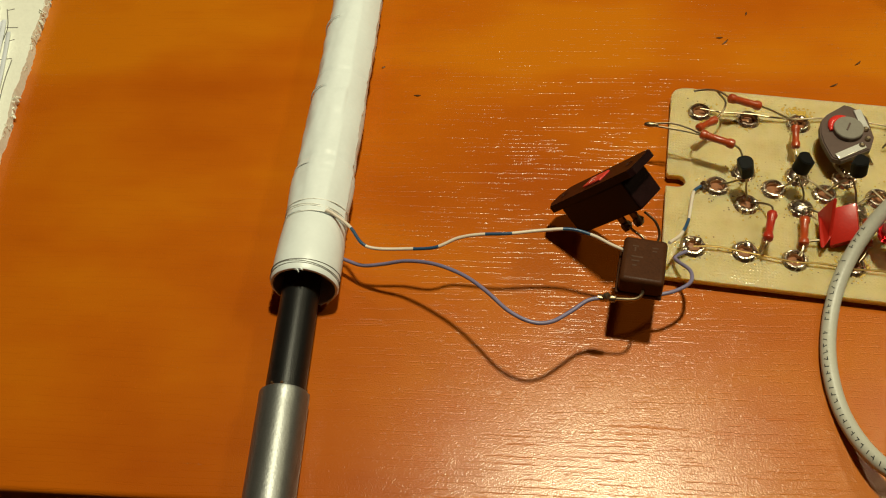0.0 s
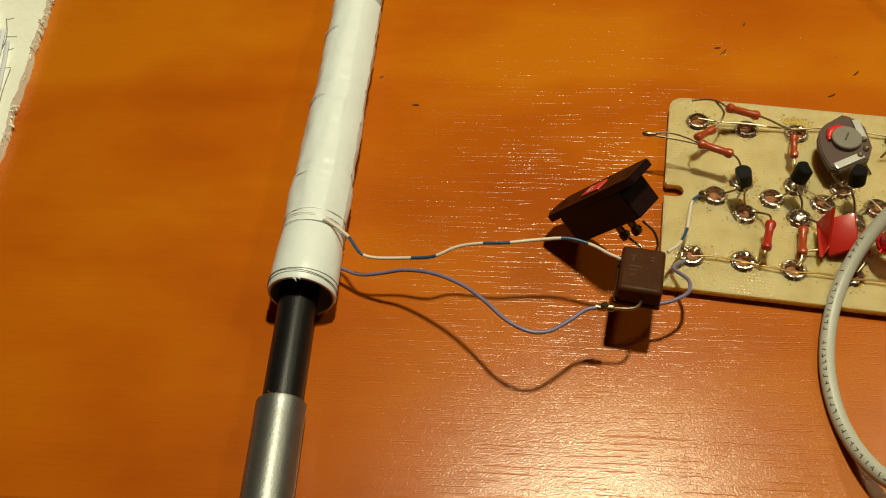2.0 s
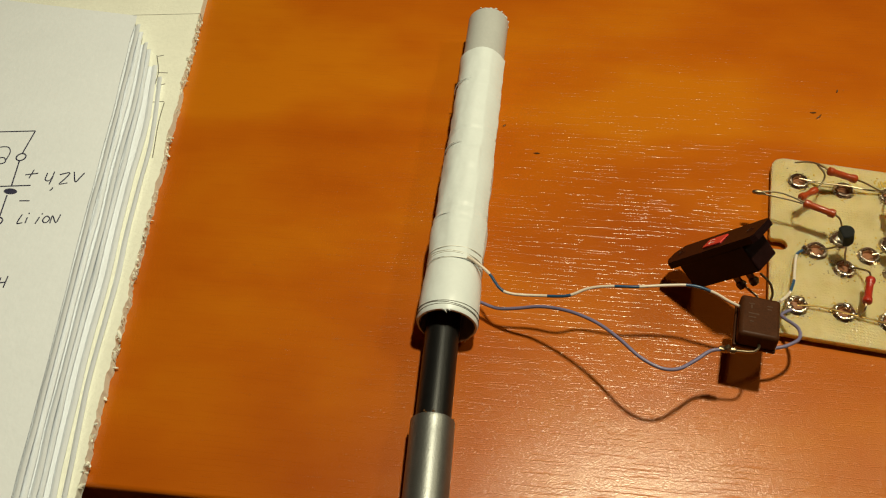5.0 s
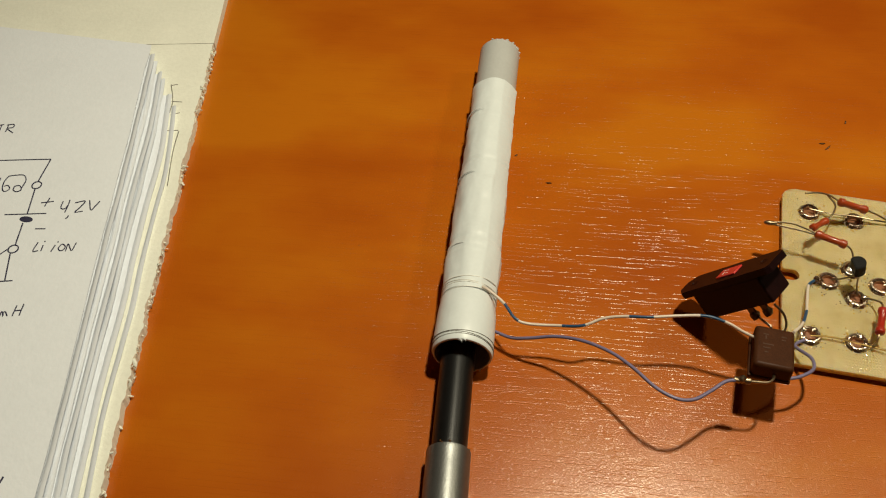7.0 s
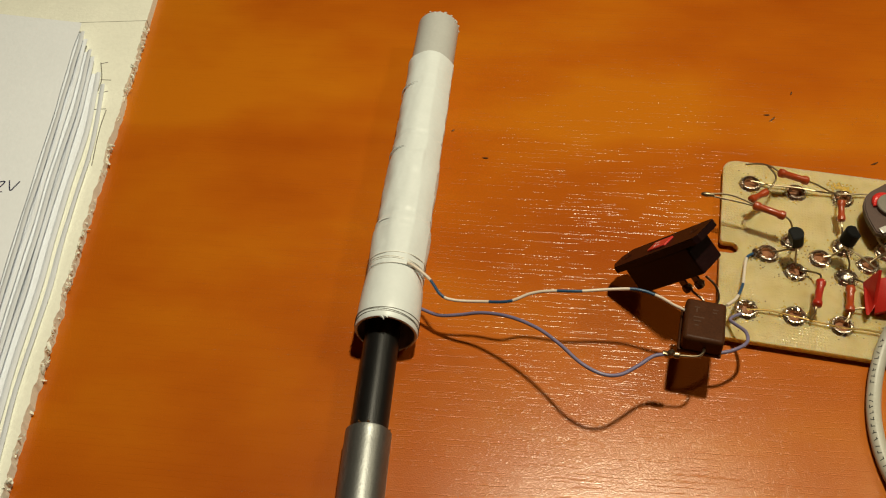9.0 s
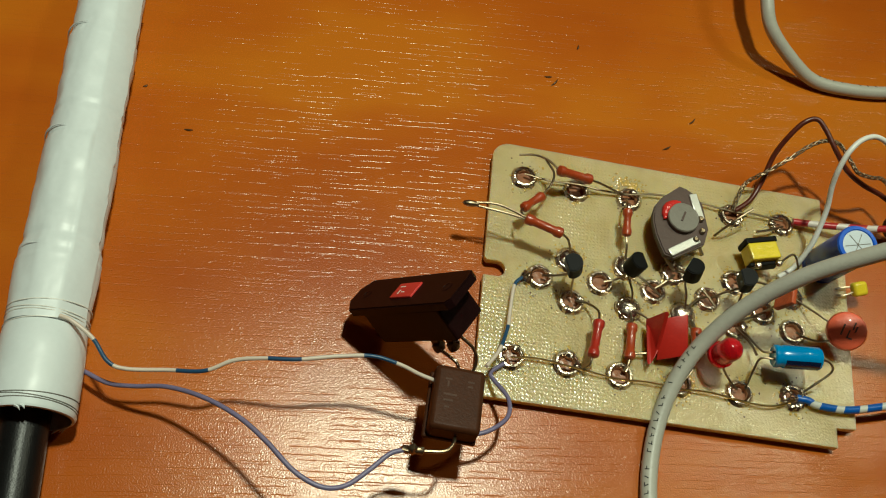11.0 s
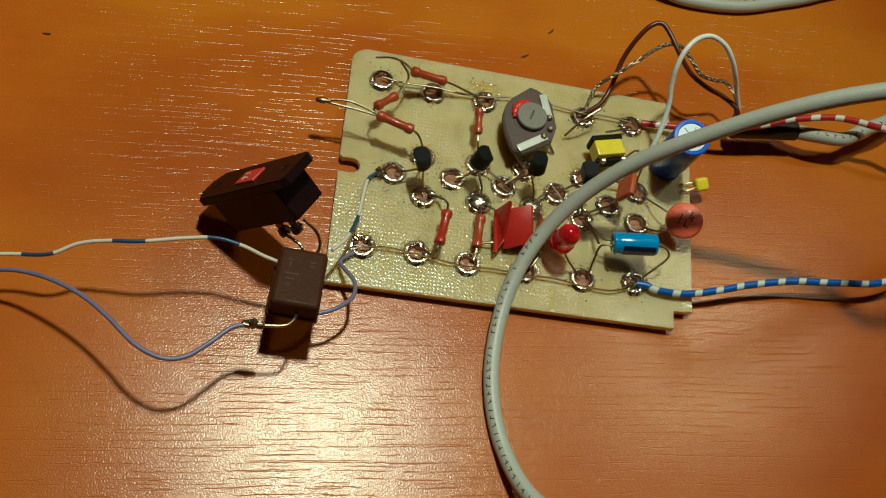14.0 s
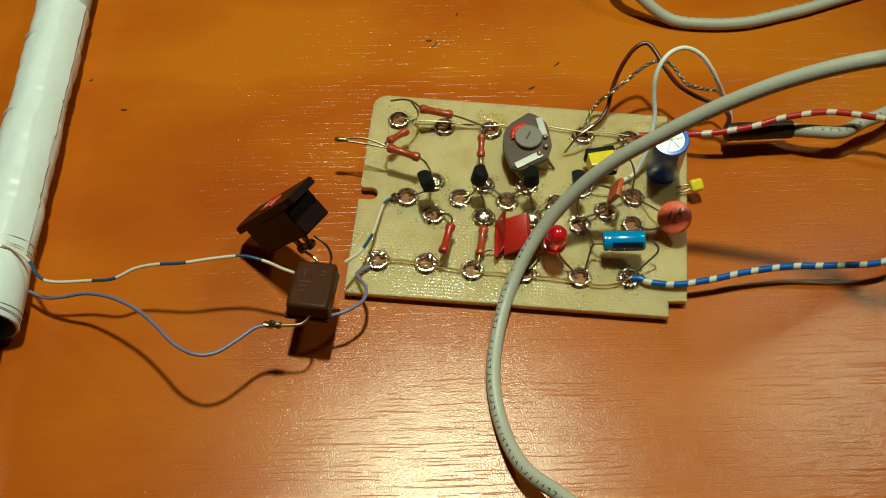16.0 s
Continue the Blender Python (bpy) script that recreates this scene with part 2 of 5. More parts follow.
DEEPBLUE = mat("deep_blue_sleeve", (0.006, 0.050, 0.38), 0.3, 0, 0.12, 300, coat=0.12)
CAPTOP = mat("aluminium_can_top", (0.42, 0.46, 0.50), 0.5, 0.5, 0.08, 500)
YELLOW = mat("yellow_film_tape", (0.78, 0.60, 0.020), 0.3, 0, 0.1, 400, 0.0001, 900)
LEDRED = mat("red_led_lens", (0.80, 0.012, 0.025), 0.08, 0, 0.05, 300, trans=0.65)
WHITEWIRE = mat("white_insulation", (0.77, 0.76, 0.71), 0.38, 0, 0.08, 300, 0.00005)
BROWNWIRE = mat("brown_insulation", (0.085, 0.016, 0.008), 0.32, 0, 0.2, 300, 0.00005)
BLUEWIRE = mat("blue_grey_insulation", (0.17, 0.15, 0.26), 0.36, 0, 0.15, 300, 0.00005)
BLUEWHITE = stripe_material("white_wire_with_blue_marks", (0.66, 0.57, 0.48), (0.018, 0.065, 0.145), 18.0, 0.35, start=8.0)
BLUEBAND = stripe_material("blue_wire_with_white_bands", (0.62, 0.62, 0.56), (0.010, 0.095, 0.42), 5.4, 0.66, 0.5)
REDBAND = stripe_material("red_wire_with_white_bands", (0.66, 0.60, 0.54), (0.40, 0.018, 0.022), 6.6, 0.62, 0.7)
# unseen walls; the red is chosen so their bounce light reddens desk shadows
WALL = mat("red_bounce_wall", (0.52, 0.20, 0.11), 0.9, 0, 0.05, 3)


# ---- building helpers ----
def part(name, bm, material, parent=None, label="", smooth=True):
    me = bpy.data.meshes.new(name)
    bm.normal_update()
    flags = [f.smooth for f in bm.faces]
    bm.to_mesh(me)
    bm.free()
    for m in material if isinstance(material, (list, tuple)) else [material]:
        me.materials.append(m)
    if smooth:
        me.set_sharp_from_angle(angle=radians(38))
    for p, flag in zip(me.polygons, flags):
        p.use_smooth = smooth and (flag or not any(flags))
    ob = new(name, me)
    if parent is not None:
        ob.parent = parent
        ob.matrix_parent_inverse = parent.matrix_world.inverted()
    return tagged(ob, label)


def thing(name, label, category, at=(0, 0, 0), group="", kind=""):
    ob = new(name)
    ob.empty_display_size = 0.005
    ob.location = [v * MM for v in at]
    bpy.context.view_layer.update()
    return tagged(ob, label, category, group, kind)


def box_bm(size, m=Matrix(), bevel=0.3, segments=2, bm=None):
    """A bevelled box of that size (mm) centred on the pose m (mm)."""
    bm = bm or bmesh.new()
    old = set(bm.verts)
    made = bmesh.ops.create_cube(bm, size=1.0)["verts"]
    bmesh.ops.scale(bm, vec=size, verts=made)
    if bevel:
        edges = list({e for v in made for e in v.link_edges})
        bmesh.ops.bevel(bm, geom=edges, offset=bevel, segments=segments, affect="EDGES", profile=0.5)
    fresh = [v for v in bm.verts if v not in old]
    bm.normal_update()
    for f in bm.faces:
        if all(v not in old for v in f.verts):
            f.smooth = max(abs(c) for c in f.normal) < 0.999
    bmesh.ops.transform(bm, matrix=Matrix.Scale(MM, 4) @ m, verts=fresh)
    return bm


def smooth_path(points, steps=8):
    """A Catmull-Rom curve through points (mm)."""
    p = [Vector(q) for q in points]
    p = [p[0] * 2 - p[1]] + p + [p[-1] * 2 - p[-2]]
    out = []
    for i in range(1, len(p) - 2):
        a, b, c, d = p[i - 1:i + 3]
        for k in range(steps):
            t = k / steps
            out.append(0.5 * ((2 * b) + (c - a) * t + (2 * a - 5 * b + 4 * c - d) * t * t + (3 * b - a - 3 * c + d) * t ** 3))
    out.append(p[-2])
    return out


def tube_bm(points, radius, sides=10, steps=8, smooth=True, bm=None, caps=True):
    """A round tube along points (mm); radius a number or one for each curve point in 0..1. UV: u in mm, v round."""
    bm = bm or bmesh.new()
    uvl = bm.loops.layers.uv.verify()
    pts = smooth_path(points, steps) if smooth and len(points) > 2 else [Vector(q) for q in points]
    rings, lengths, length = [], [], 0.0
    side = None
    for i, q in enumerate(pts):
        d = (pts[min(i + 1, len(pts) - 1)] - pts[max(i - 1, 0)]).normalized()
        if side is None:
            side = d.orthogonal().normalized()
        side = (side - d * side.dot(d)).normalized()
        up = d.cross(side)
        if i:
            length += (q - pts[i - 1]).length
        r = radius(i / (len(pts) - 1)) if callable(radius) else radius
        rings.append([bm.verts.new((q + (side * math.cos(a) + up * math.sin(a)) * r) * MM) for a in (2 * math.pi * k / sides for k in range(sides))])
        lengths.append(length)
    for i in range(len(rings) - 1):
        for k in range(sides):
            f = bm.faces.new((rings[i][k], rings[i][(k + 1) % sides], rings[i + 1][(k + 1) % sides], rings[i + 1][k]))
            for loop, (u, v) in zip(f.loops, ((lengths[i], k / sides), (lengths[i], (k + 1) / sides), (lengths[i + 1], (k + 1) / sides), (lengths[i + 1], k / sides))):
                loop[uvl].uv = (u, v)
    if caps:
        bm.faces.new(rings[0][::-1])
        bm.faces.new(rings[-1])
    return bm


def lathe_bm(profile, m=Matrix(), sides=24, bm=None, wobble=None, caps=True):
    """A turned body: profile rows of (radius, height) in mm about the z of the pose m (mm)."""
    bm = bm or bmesh.new()
    rings = []
    for j, (r, z) in enumerate(profile):
        ring = []
        for k in range(sides):
            a = 2 * math.pi * k / sides
            rr = r + (wobble(a, z) if wobble and r > 0.01 else 0)
            ring.append(bm.verts.new((m @ Vector((rr * math.cos(a), rr * math.sin(a), z))) * MM))
        rings.append(ring)
    for i in range(len(rings) - 1):
        for k in range(sides):
            bm.faces.new((rings[i][k], rings[i][(k + 1) % sides], rings[i + 1][(k + 1) % sides], rings[i + 1][k]))
    if caps and profile[0][0] > 0.01:
        bm.faces.new(rings[0][::-1])
    if caps and profile[-1][0] > 0.01:
        bm.faces.new(rings[-1])
    bmesh.ops.remove_doubles(bm, verts=bm.verts, dist=1e-6)
    return bm


def slab_bm(points, thick, bevel=0.2):
    """A flat slab: a polygon of points (mm) thickened away from its upper side."""
    bm = bmesh.new()
    p = [Vector(q) for q in points]
    n = (p[1] - p[0]).cross(p[2] - p[0]).normalized()
    n = -n if n.z > 0 else n
    top = [bm.verts.new(q * MM) for q in p]
    low = [bm.verts.new((q + n * thick) * MM) for q in p]
    bm.faces.new(top)
    bm.faces.new(low[::-1])
    for i in range(len(p)):
        bm.faces.new((top[i], low[i], low[i - 1], top[i - 1]))
    bmesh.ops.recalc_face_normals(bm, faces=bm.faces)
    bmesh.ops.bevel(bm, geom=list(bm.edges), offset=bevel * MM, segments=2, affect="EDGES", profile=0.5)
    return bm


def strip_bm(m, r, aim, half, z0, z1, thick=0.12, bm=None):
    """A curved strip on a turned body, facing the direction aim, half an angle to each side (mm, radians)."""
    bm = bm or bmesh.new()
    d = m.to_3x3().inverted() @ Vector(aim)
    mid = math.atan2(d.y, d.x)
    rows = []
    for i in range(13):
        a = mid + half * (i / 6 - 1)
        rows.append([bm.verts.new((m @ Vector((q * math.cos(a), q * math.sin(a), z))) * MM) for q, z in ((r - thick, z0), (r + thick, z0), (r + thick, z1), (r - thick, z1))])
    for p, q in zip(rows, rows[1:]):
        for k in range(4):
            bm.faces.new((p[k], p[(k + 1) % 4], q[(k + 1) % 4], q[k]))
    bm.faces.new(rows[0][::-1])
    bm.faces.new(rows[-1])
    bmesh.ops.recalc_face_normals(bm, faces=bm.faces)
    return bm


def along(a, b):
    """The pose (mm) at a whose z points to b."""
    d = Vector(b) - Vector(a)
    return Matrix.Translation(a) @ d.to_track_quat("Z", "Y").to_matrix().to_4x4()


def axes(origin, x, y, z):
    m = Matrix.Identity(4)
    for i, v in enumerate((x, y, z)):
        for r in range(3):
            m[r][i] = v[r]
    return Matrix.Translation(origin) @ m


def plate_bm(outline, z0, z1, m=Matrix(), bevel=0.0, holes=()):
    """A flat plate: an outline in mm raised from z0 to z1."""
    bm = bmesh.new()
    vs = [bm.verts.new((x, y, z0)) for x, y in outline]
    f = bm.faces.new(vs)
    if f.normal.z > 0 or sum(a[0] * b[1] - b[0] * a[1] for a, b in zip(outline, outline[1:] + outline[:1])) > 0:
        f.normal_flip()
    ret = bmesh.ops.extrude_face_region(bm, geom=[f])
    top = [v for v in ret["geom"] if isinstance(v, bmesh.types.BMVert)]
    for v in top:
        v.co.z = z1
    if bevel:
        edges = [e for e in bm.edges if all(v in top for v in e.verts)]
        bmesh.ops.bevel(bm, geom=edges, offset=bevel, segments=2, affect="EDGES")
    bmesh.ops.recalc_face_normals(bm, faces=bm.faces)
    for f in bm.faces:
        f.smooth = abs(f.normal.z) < 0.99
    bmesh.ops.transform(bm, matrix=Matrix.Scale(MM, 4) @ m, verts=bm.verts)
    return bm


# ---- the room and the desk ----
SLOPE = radians(6.0)
EDGE_AT = Vector((-91.7, -70.0))


def desk_point(u, v):
    """A place on the desk, u along its front edge and v away from it, in mm."""
    return (EDGE_AT.x + u * math.cos(SLOPE) - v * math.sin(SLOPE), EDGE_AT.y + u * math.sin(SLOPE) + v * math.cos(SLOPE))


def build_room():
    x0, x1, y0, y1, z0, z1 = -1600, 1800, -1700, 1300, -740, 1860
    for name, size, at in (("floor", (3400, 3000, 40), (100, -200, z0 - 20)), ("ceiling", (3400, 3000, 40), (100, -200, z1 + 20)),
                           ("wall_north", (3400, 60, 2600), (100, y1 + 30, 560)), ("wall_south", (3400, 60, 2600), (100, y0 - 30, 560)),
                           ("wall_east", (60, 3000, 2600), (x1 + 30, -200, 560)), ("wall_west", (60, 3000, 2600), (x0 - 30, -200, 560))):
        ob = part(name, box_bm(size, Matrix.Translation(at), 0), WALL, smooth=False)
        tagged(ob, "plain unseen surface closing the room, tinted red to warm the shadows", name.split("_")[0], kind="structure")


def build_desk():
    desk = thing("desk", "cherry orange laminate desk top with fine pressed wood grain", "desk", (*desk_point(200, 300), -740))
    m = Matrix.Translation((*desk_point(200, 350), -9)) @ Matrix.Rotation(SLOPE, 4, "Z")
    top = part("tabletop", box_bm((1400, 700, 18), Matrix(), 1.2, 3), DESK, desk)
    top.matrix_world = Matrix.Translation(m.translation * MM) @ m.to_3x3().to_4x4()
    for u in (-480, 880):
        part("side_panel", box_bm((18, 640, 722), Matrix.Translation((*desk_point(u, 350), -379)) @ Matrix.Rotation(SLOPE, 4, "Z"), 0.5), DESK, desk)


build_room()
build_desk()


# ---- the coil: a taped pipe with a ferrite rod in it ----
AX_TOP, AX_END = Vector((-96.5, 105.1, 8.3)), Vector((-83.2, -18.8, 8.3))


def build_coil():
    coil = thing("antenna_coil", "grey plastic pipe wrapped in crinkled white vinyl tape", "coil", AX_END)
    m = along(AX_END, AX_TOP)
    length = (AX_TOP - AX_END).length

    def pipe(r_out, r_in, z0, z1):
        return lathe_bm([(r_in, z0), (r_out, z0), (r_out, z1), (r_in, z1), (r_in, z0)], m, 40, caps=False)
    part("pipe", pipe(6.85, 5.6, 7.0, length), GREYPIPE, coil, "smooth grey pipe with a ragged sawn end")
    rnd = random.Random(3)
    rows = []
    for i in range(120):
        z = 17.5 + (length - 17.5 - 21.5) * i / 119
        bumpy = 0.42 * noise.noise(Vector((0.3, 0.1, z * 0.09))) + 0.22 * noise.noise(Vector((5.0, 0.1, z * 0.25)))
        rows.append((7.35 + bumpy - (0.25 if i in (24, 25, 26, 68, 69) else 0), z))
    rows = [(6.6, rows[0][1])] + rows + [(6.86, rows[-1][1] + 0.2)]

    over = m.to_3x3().inverted() @ Vector((0.50, 0.0, 1.0))
    seam = math.atan2(over.y, over.x)
    turn = 1.0 if (m.to_3x3() @ Vector((math.cos(seam + 0.3), math.sin(seam + 0.3), 0))).x < (m.to_3x3() @ Vector((math.cos(seam), math.sin(seam), 0))).x else -1.0

    def crinkle(a, z):
        q = Vector((math.cos(a) * 1.8, math.sin(a) * 1.8, z * 0.085))
        flat = 0.14 * math.sin(2 * a + z * 0.05) + 0.36 * noise.noise(q) + 0.26 * ((z + 0.8 * math.sin(a) - 4) % 28) / 28
        flat += 0.07 * abs(noise.noise(q * 2.6 + Vector((3, 1, 7))))
        d = (turn * (a - seam) + 0.07 * noise.noise(Vector((z * 0.07, 2.0, 8.0)))) % (2 * math.pi)
        right = 2 * math.pi - d
        if right < 0.84:
            return 0.35 * flat + 0.5 * (7.93 * math.cos(0.42) / math.cos(right - 0.42) - 7.35) + 0.20
        return flat + (0.40 * (1 - d / 2.2) if d < 2.2 else 0.0)
    part("tape_wrap", lathe_bm(rows, m, 110, wobble=crinkle, caps=False), WHITETAPE, coil, "white vinyl tape with wrinkles and overlaps")
    collar = [(5.6, 0.0), (8.0, 0.1), (8.25, 0.6), (8.2, 6), (8.0, 12), (7.7, 17), (7.3, 17.6)]
    part("collar", lathe_bm([(6.85, 9.0), (7.35, 6.0), (7.5, 0.0)] + collar[1:], m, 48, caps=False, wobble=lambda a, z: 0.14 * noise.noise(Vector((math.cos(a) * 1.5, math.sin(a) * 1.5, z * 0.2)))), WHITETAPE, coil)
    for k, z in enumerate((1.2, 2.3, 3.2, 17.2, 18.6, 19.8, 21.4)):
        r = 8.30 if z < 10 else 7.75
        pts = [m @ Vector((r * math.cos(a), r * math.sin(a), z + 0.5 * math.sin(a + k * 1.7))) for a in (2 * math.pi * i / 40 for i in range(41))]
        part("winding", tube_bm(pts, 0.14 if z > 10 else 0.11, 6, 1), PENCIL if z < 10 else WHITEWIRE, coil)
    for z in (32.4, 60.3, 88.2):
        pts = [m @ Vector((7.78 * math.cos(a), 7.78 * math.sin(a), z + 0.9 * math.sin(2 * a))) for a in (seam + turn * (0.75 + 1.3 * i / 14) for i in range(15))]
        part("tape_fold", tube_bm(pts, lambda s: 0.20 * math.sin(math.pi * min(max(s, 0.03), 0.97)) + 0.02, 6, 1), WHITETAPE, coil)
    for k in range(6):
        a = rnd.uniform(0, 6.28)
        p0 = m @ Vector((7.8 * math.cos(a), 7.8 * math.sin(a), 0.3))
        p1 = m @ Vector(((7.8 + rnd.uniform(-0.9, 0.5)) * math.cos(a + 0.12), (7.8 + rnd.uniform(-0.9, 0.5)) * math.sin(a + 0.12), -rnd.uniform(0.2, 1.0)))
        part("torn_flap", tube_bm([p0, (p0 + p1) / 2 + Vector((0.1, 0.1, 0.1)), p1], lambda s: 0.42 * (1.05 - s), 5, 3), WHITETAPE, coil)
    bm = bmesh.new()
    for k in range(16):
        a = rnd.uniform(0.5, 3.6)
        p = m @ Vector((6.7 * math.cos(a), 6.7 * math.sin(a), length + rnd.uniform(-0.2, 0.6)))
        bmesh.ops.create_icosphere(bm, subdivisions=1, radius=rnd.uniform(0.2, 0.55) * MM, matrix=Matrix.Translation(p * MM) @ Matrix.Diagonal((1.2, 0.8, 0.7, 1)))
    part("burr", bm, GREYPIPE, coil, "ragged plastic shavings at the sawn end")

    rod = thing("ferrite_rod", "black ferrite rod sliding in a brushed aluminium tube", "rod", (-81.5, -43, 5.4))
    a, b, c, d = Vector((-87.2, 2, 6.6)), Vector((-80.7, -46.0, 5.75)), Vector((-80.8, -45.4, 5.75)), Vector((-66.9, -140, 5.75))
    part("core", lathe_bm([(4.1, 0), (4.55, 0.5), (4.55, (b - a).length - 2), (4.55, (b - a).length + 12)], along(a, b), 32), FERRITE, rod)
    ln = (d - c).length
    part("metal_tube", lathe_bm([(4.7, 6), (4.7, 0.2), (5.2, 0.0), (5.6, 0.3), (5.65, 1.2)] + [(5.6, 1.5 + i * (ln - 2) / 30) for i in range(30)] + [(5.6, ln), (4.7, ln)], along(c, d), 40, caps=False,
                            wobble=lambda an, z: 0.05 * noise.noise(Vector((math.cos(an) * 3, math.sin(an) * 3, z * 0.6))) * (z < 4)), STEEL, rod, "brushed aluminium tube with a rough cut end")
    bm = bmesh.new()
    for k in range(14):
        an = rnd.uniform(0, 6.28)
        p = along(c, d) @ Vector((5.3 * math.cos(an), 5.3 * math.sin(an), rnd.uniform(-0.4, 0.5)))
        bmesh.ops.create_icosphere(bm, subdivisions=1, radius=rnd.uniform(0.15, 0.4) * MM, matrix=Matrix.Translation(p * MM))
    part("burr", bm, DARKHOLE, rod, "dark burrs round the cut end")


build_coil()

# ---- papers ----
SHEET_EDGES = [
    [(-222.3, 89.1), (-216.7, 68.1), (-206.4, 31.0), (-196.3, -7.3), (-185.0, -48.1), (-176.8, -79.2)],
    [(-218.9, 84.8), (-212.5, 62.4), (-203.0, 26.9), (-193.1, -10.7), (-182.9, -48.8), (-175.0, -78.5)],
    [(-216.8, 82.1), (-209.9, 58.8), (-200.8, 24.3), (-191.1, -12.9), (-181.6, -49.1), (-173.8, -78.0)],
    [(-213.0, 77.2), (-205.3, 52.6), (-197.0, 19.8), (-187.6, -16.6), (-179.2, -49.8), (-171.8, -77.3)],
    [(-211.0, 74.6), (-202.8, 49.1), (-194.9, 17.3), (-185.7, -18.7), (-177.9, -50.2), (-170.6, -76.8)],
    [(-206.0, 68.2), (-196.9, 41.0), (-189.9, 11.3), (-181.0, -23.6), (-174.6, -51.2), (-167.7, -75.9)],
    [(-202.0, 63.1), (-192.3, 34.6), (-185.9, 6.6), (-177.3, -27.6), (-172.0, -52.0), (-165.3, -75.1)],
]


def build_papers():
    rnd = random.Random(8)
    pad = thing("cardboard_folder", "cream cardboard folder with a torn fringed edge under loose papers", "folder", (-230, 0, 0))

    def edge_x(y):
        return -181.2 - 0.2270 * (y - 3.1)
    ys = [-150 + i * 1.0 for i in range(255)]
    edge = [(edge_x(y) + 0.7 * noise.noise(Vector((y * 0.25, 0.5, 0))) + 0.5 * noise.noise(Vector((y * 0.9, 3.5, 0))), y) for y in ys]
    fold = 98.5

    def slope(x):
        return 0.2085 * (x + 203)
    low = [p for p in edge if p[1] < fold] + [(edge_x(fold), fold), (-330, fold + slope(-330)), (-330, -150)]
    high = [(-330, fold + 0.5 + slope(-330)), (edge_x(fold), fold + 0.5)] + [(edge_x(y) + 0.2 * noise.noise(Vector((y * 0.3, 9, 0))), y) for y in range(100, 220, 2)] + [(-330, 218)]
    part("cover", plate_bm(low[::-1], 0.0, 3.5), CARD, pad, smooth=False)
    part("flap", plate_bm(high[::-1], 0.0, 3.3), CARD, pad, smooth=False)
    bm = bmesh.new()
    for k in range(330):
        y = rnd.uniform(-140, 97)
        if noise.noise(Vector((y * 0.05, 1.7, 0))) < -0.15 and rnd.random() < 0.7:
            continue
        s = rnd.uniform(0.25, 0.8) * (1.6 if rnd.random() < 0.15 else 1)
        p = Vector((edge_x(y) + rnd.uniform(-0.2, 0.9), y, rnd.uniform(1.0, 3.6)))
        bmesh.ops.create_icosphere(bm, subdivisions=1, radius=MM, matrix=Matrix.Translation(p * MM) @ Euler((rnd.uniform(0, 3), rnd.uniform(0, 3), rnd.uniform(0, 3))).to_matrix().to_4x4() @ Matrix.Diagonal((s * 1.3, s * 0.6, s * 0.35, 1)))
    fringe = part("torn_fringe", bm, CARD, pad, "torn paper fibres along the edge", smooth=False)
    tagged(fringe, kind="stuff")
    for line in ([(-209.1, 74.1, 3.5), (-205.1, 66.4, 3.5), (-203.6, 60.2, 3.5)], [(-208.8, 73.6, 3.5), (-206.7, 74.6, 3.5)], [(-205.2, 65.8, 3.5), (-201.5, 66.2, 3.5)], [(-202.8, 59.2, 3.5), (-200.1, 60.9, 3.5)], [(-201.4, 51.5, 3.5), (-197.0, 52.6, 3.5)], [(-196.7, 52.1, 3.5), (-194.6, 42.4, 3.5), (-190.1, 27.7, 3.5)]):
        part("pencil_mark", tube_bm(line, 0.16, 5, 4), PENCIL, pad)
    for i, e in enumerate(SHEET_EDGES):
        z = 7.4 - i * 0.6
        e = [(Vector((x, y, 0))) for x, y in e]
        e = [e[0]] + e[1:] + [e[-1] * 2 - e[-2], e[-1] * 3 - e[-2] * 2]
        line = [(q.x + 0.35 * noise.noise(Vector((k * 0.21, i * 3.1, 0))), q.y) for k, q in enumerate(smooth_path(e, 10))]
        top_y = line[0][1]
        sheet = thing("paper_sheet", "loose white sheet with a hand-drawn circuit in ink" if i == 0 else "loose white paper sheet with curled edge in the stack", "paper", (-240, 0, z), group="loose papers in the stack")
        bm = bmesh.new()
        curl = 0.0 if i == 0 else 0.50 + 0.30 * math.sin(i * 2.3)
        cross = ((0.0, curl), (0.9, curl * 0.85), (1.5, curl * 0.4), (2.4, -0.75 if i else 0.0), (12.0, -0.9 if i else 0.0))
        rows = []
        for x, y in line:
            wave = 1.0 + 0.5 * noise.noise(Vector((y * 0.03, i * 2.0, 0)))
            rows.append([bm.verts.new(((x - dx) * MM, y * MM, (z + dz * wave) * MM)) for dx, dz in cross] + [bm.verts.new((-340 * MM, y * MM, (z + cross[-1][1]) * MM))])
        lips = [bm.verts.new((r[0].co.x - 0.05 * MM, r[0].co.y, r[0].co.z - 0.16 * MM)) for r in rows]
        unders = [bm.verts.new((r[3].co.x, r[3].co.y, r[3].co.z - 0.16 * MM)) for r in rows]
        for k in range(len(rows) - 1):
            for q in range(len(cross)):
                bm.faces.new((rows[k][q], rows[k][q + 1], rows[k + 1][q + 1], rows[k + 1][q]))
            bm.faces.new((rows[k + 1][0], lips[k + 1], lips[k], rows[k][0]))
            bm.faces.new((lips[k + 1], unders[k + 1], unders[k], lips[k]))
        bmesh.ops.recalc_face_normals(bm, faces=bm.faces)
        part("sheet", bm, PAPER, sheet)
        if i == 0:
            write_circuit(sheet, z)


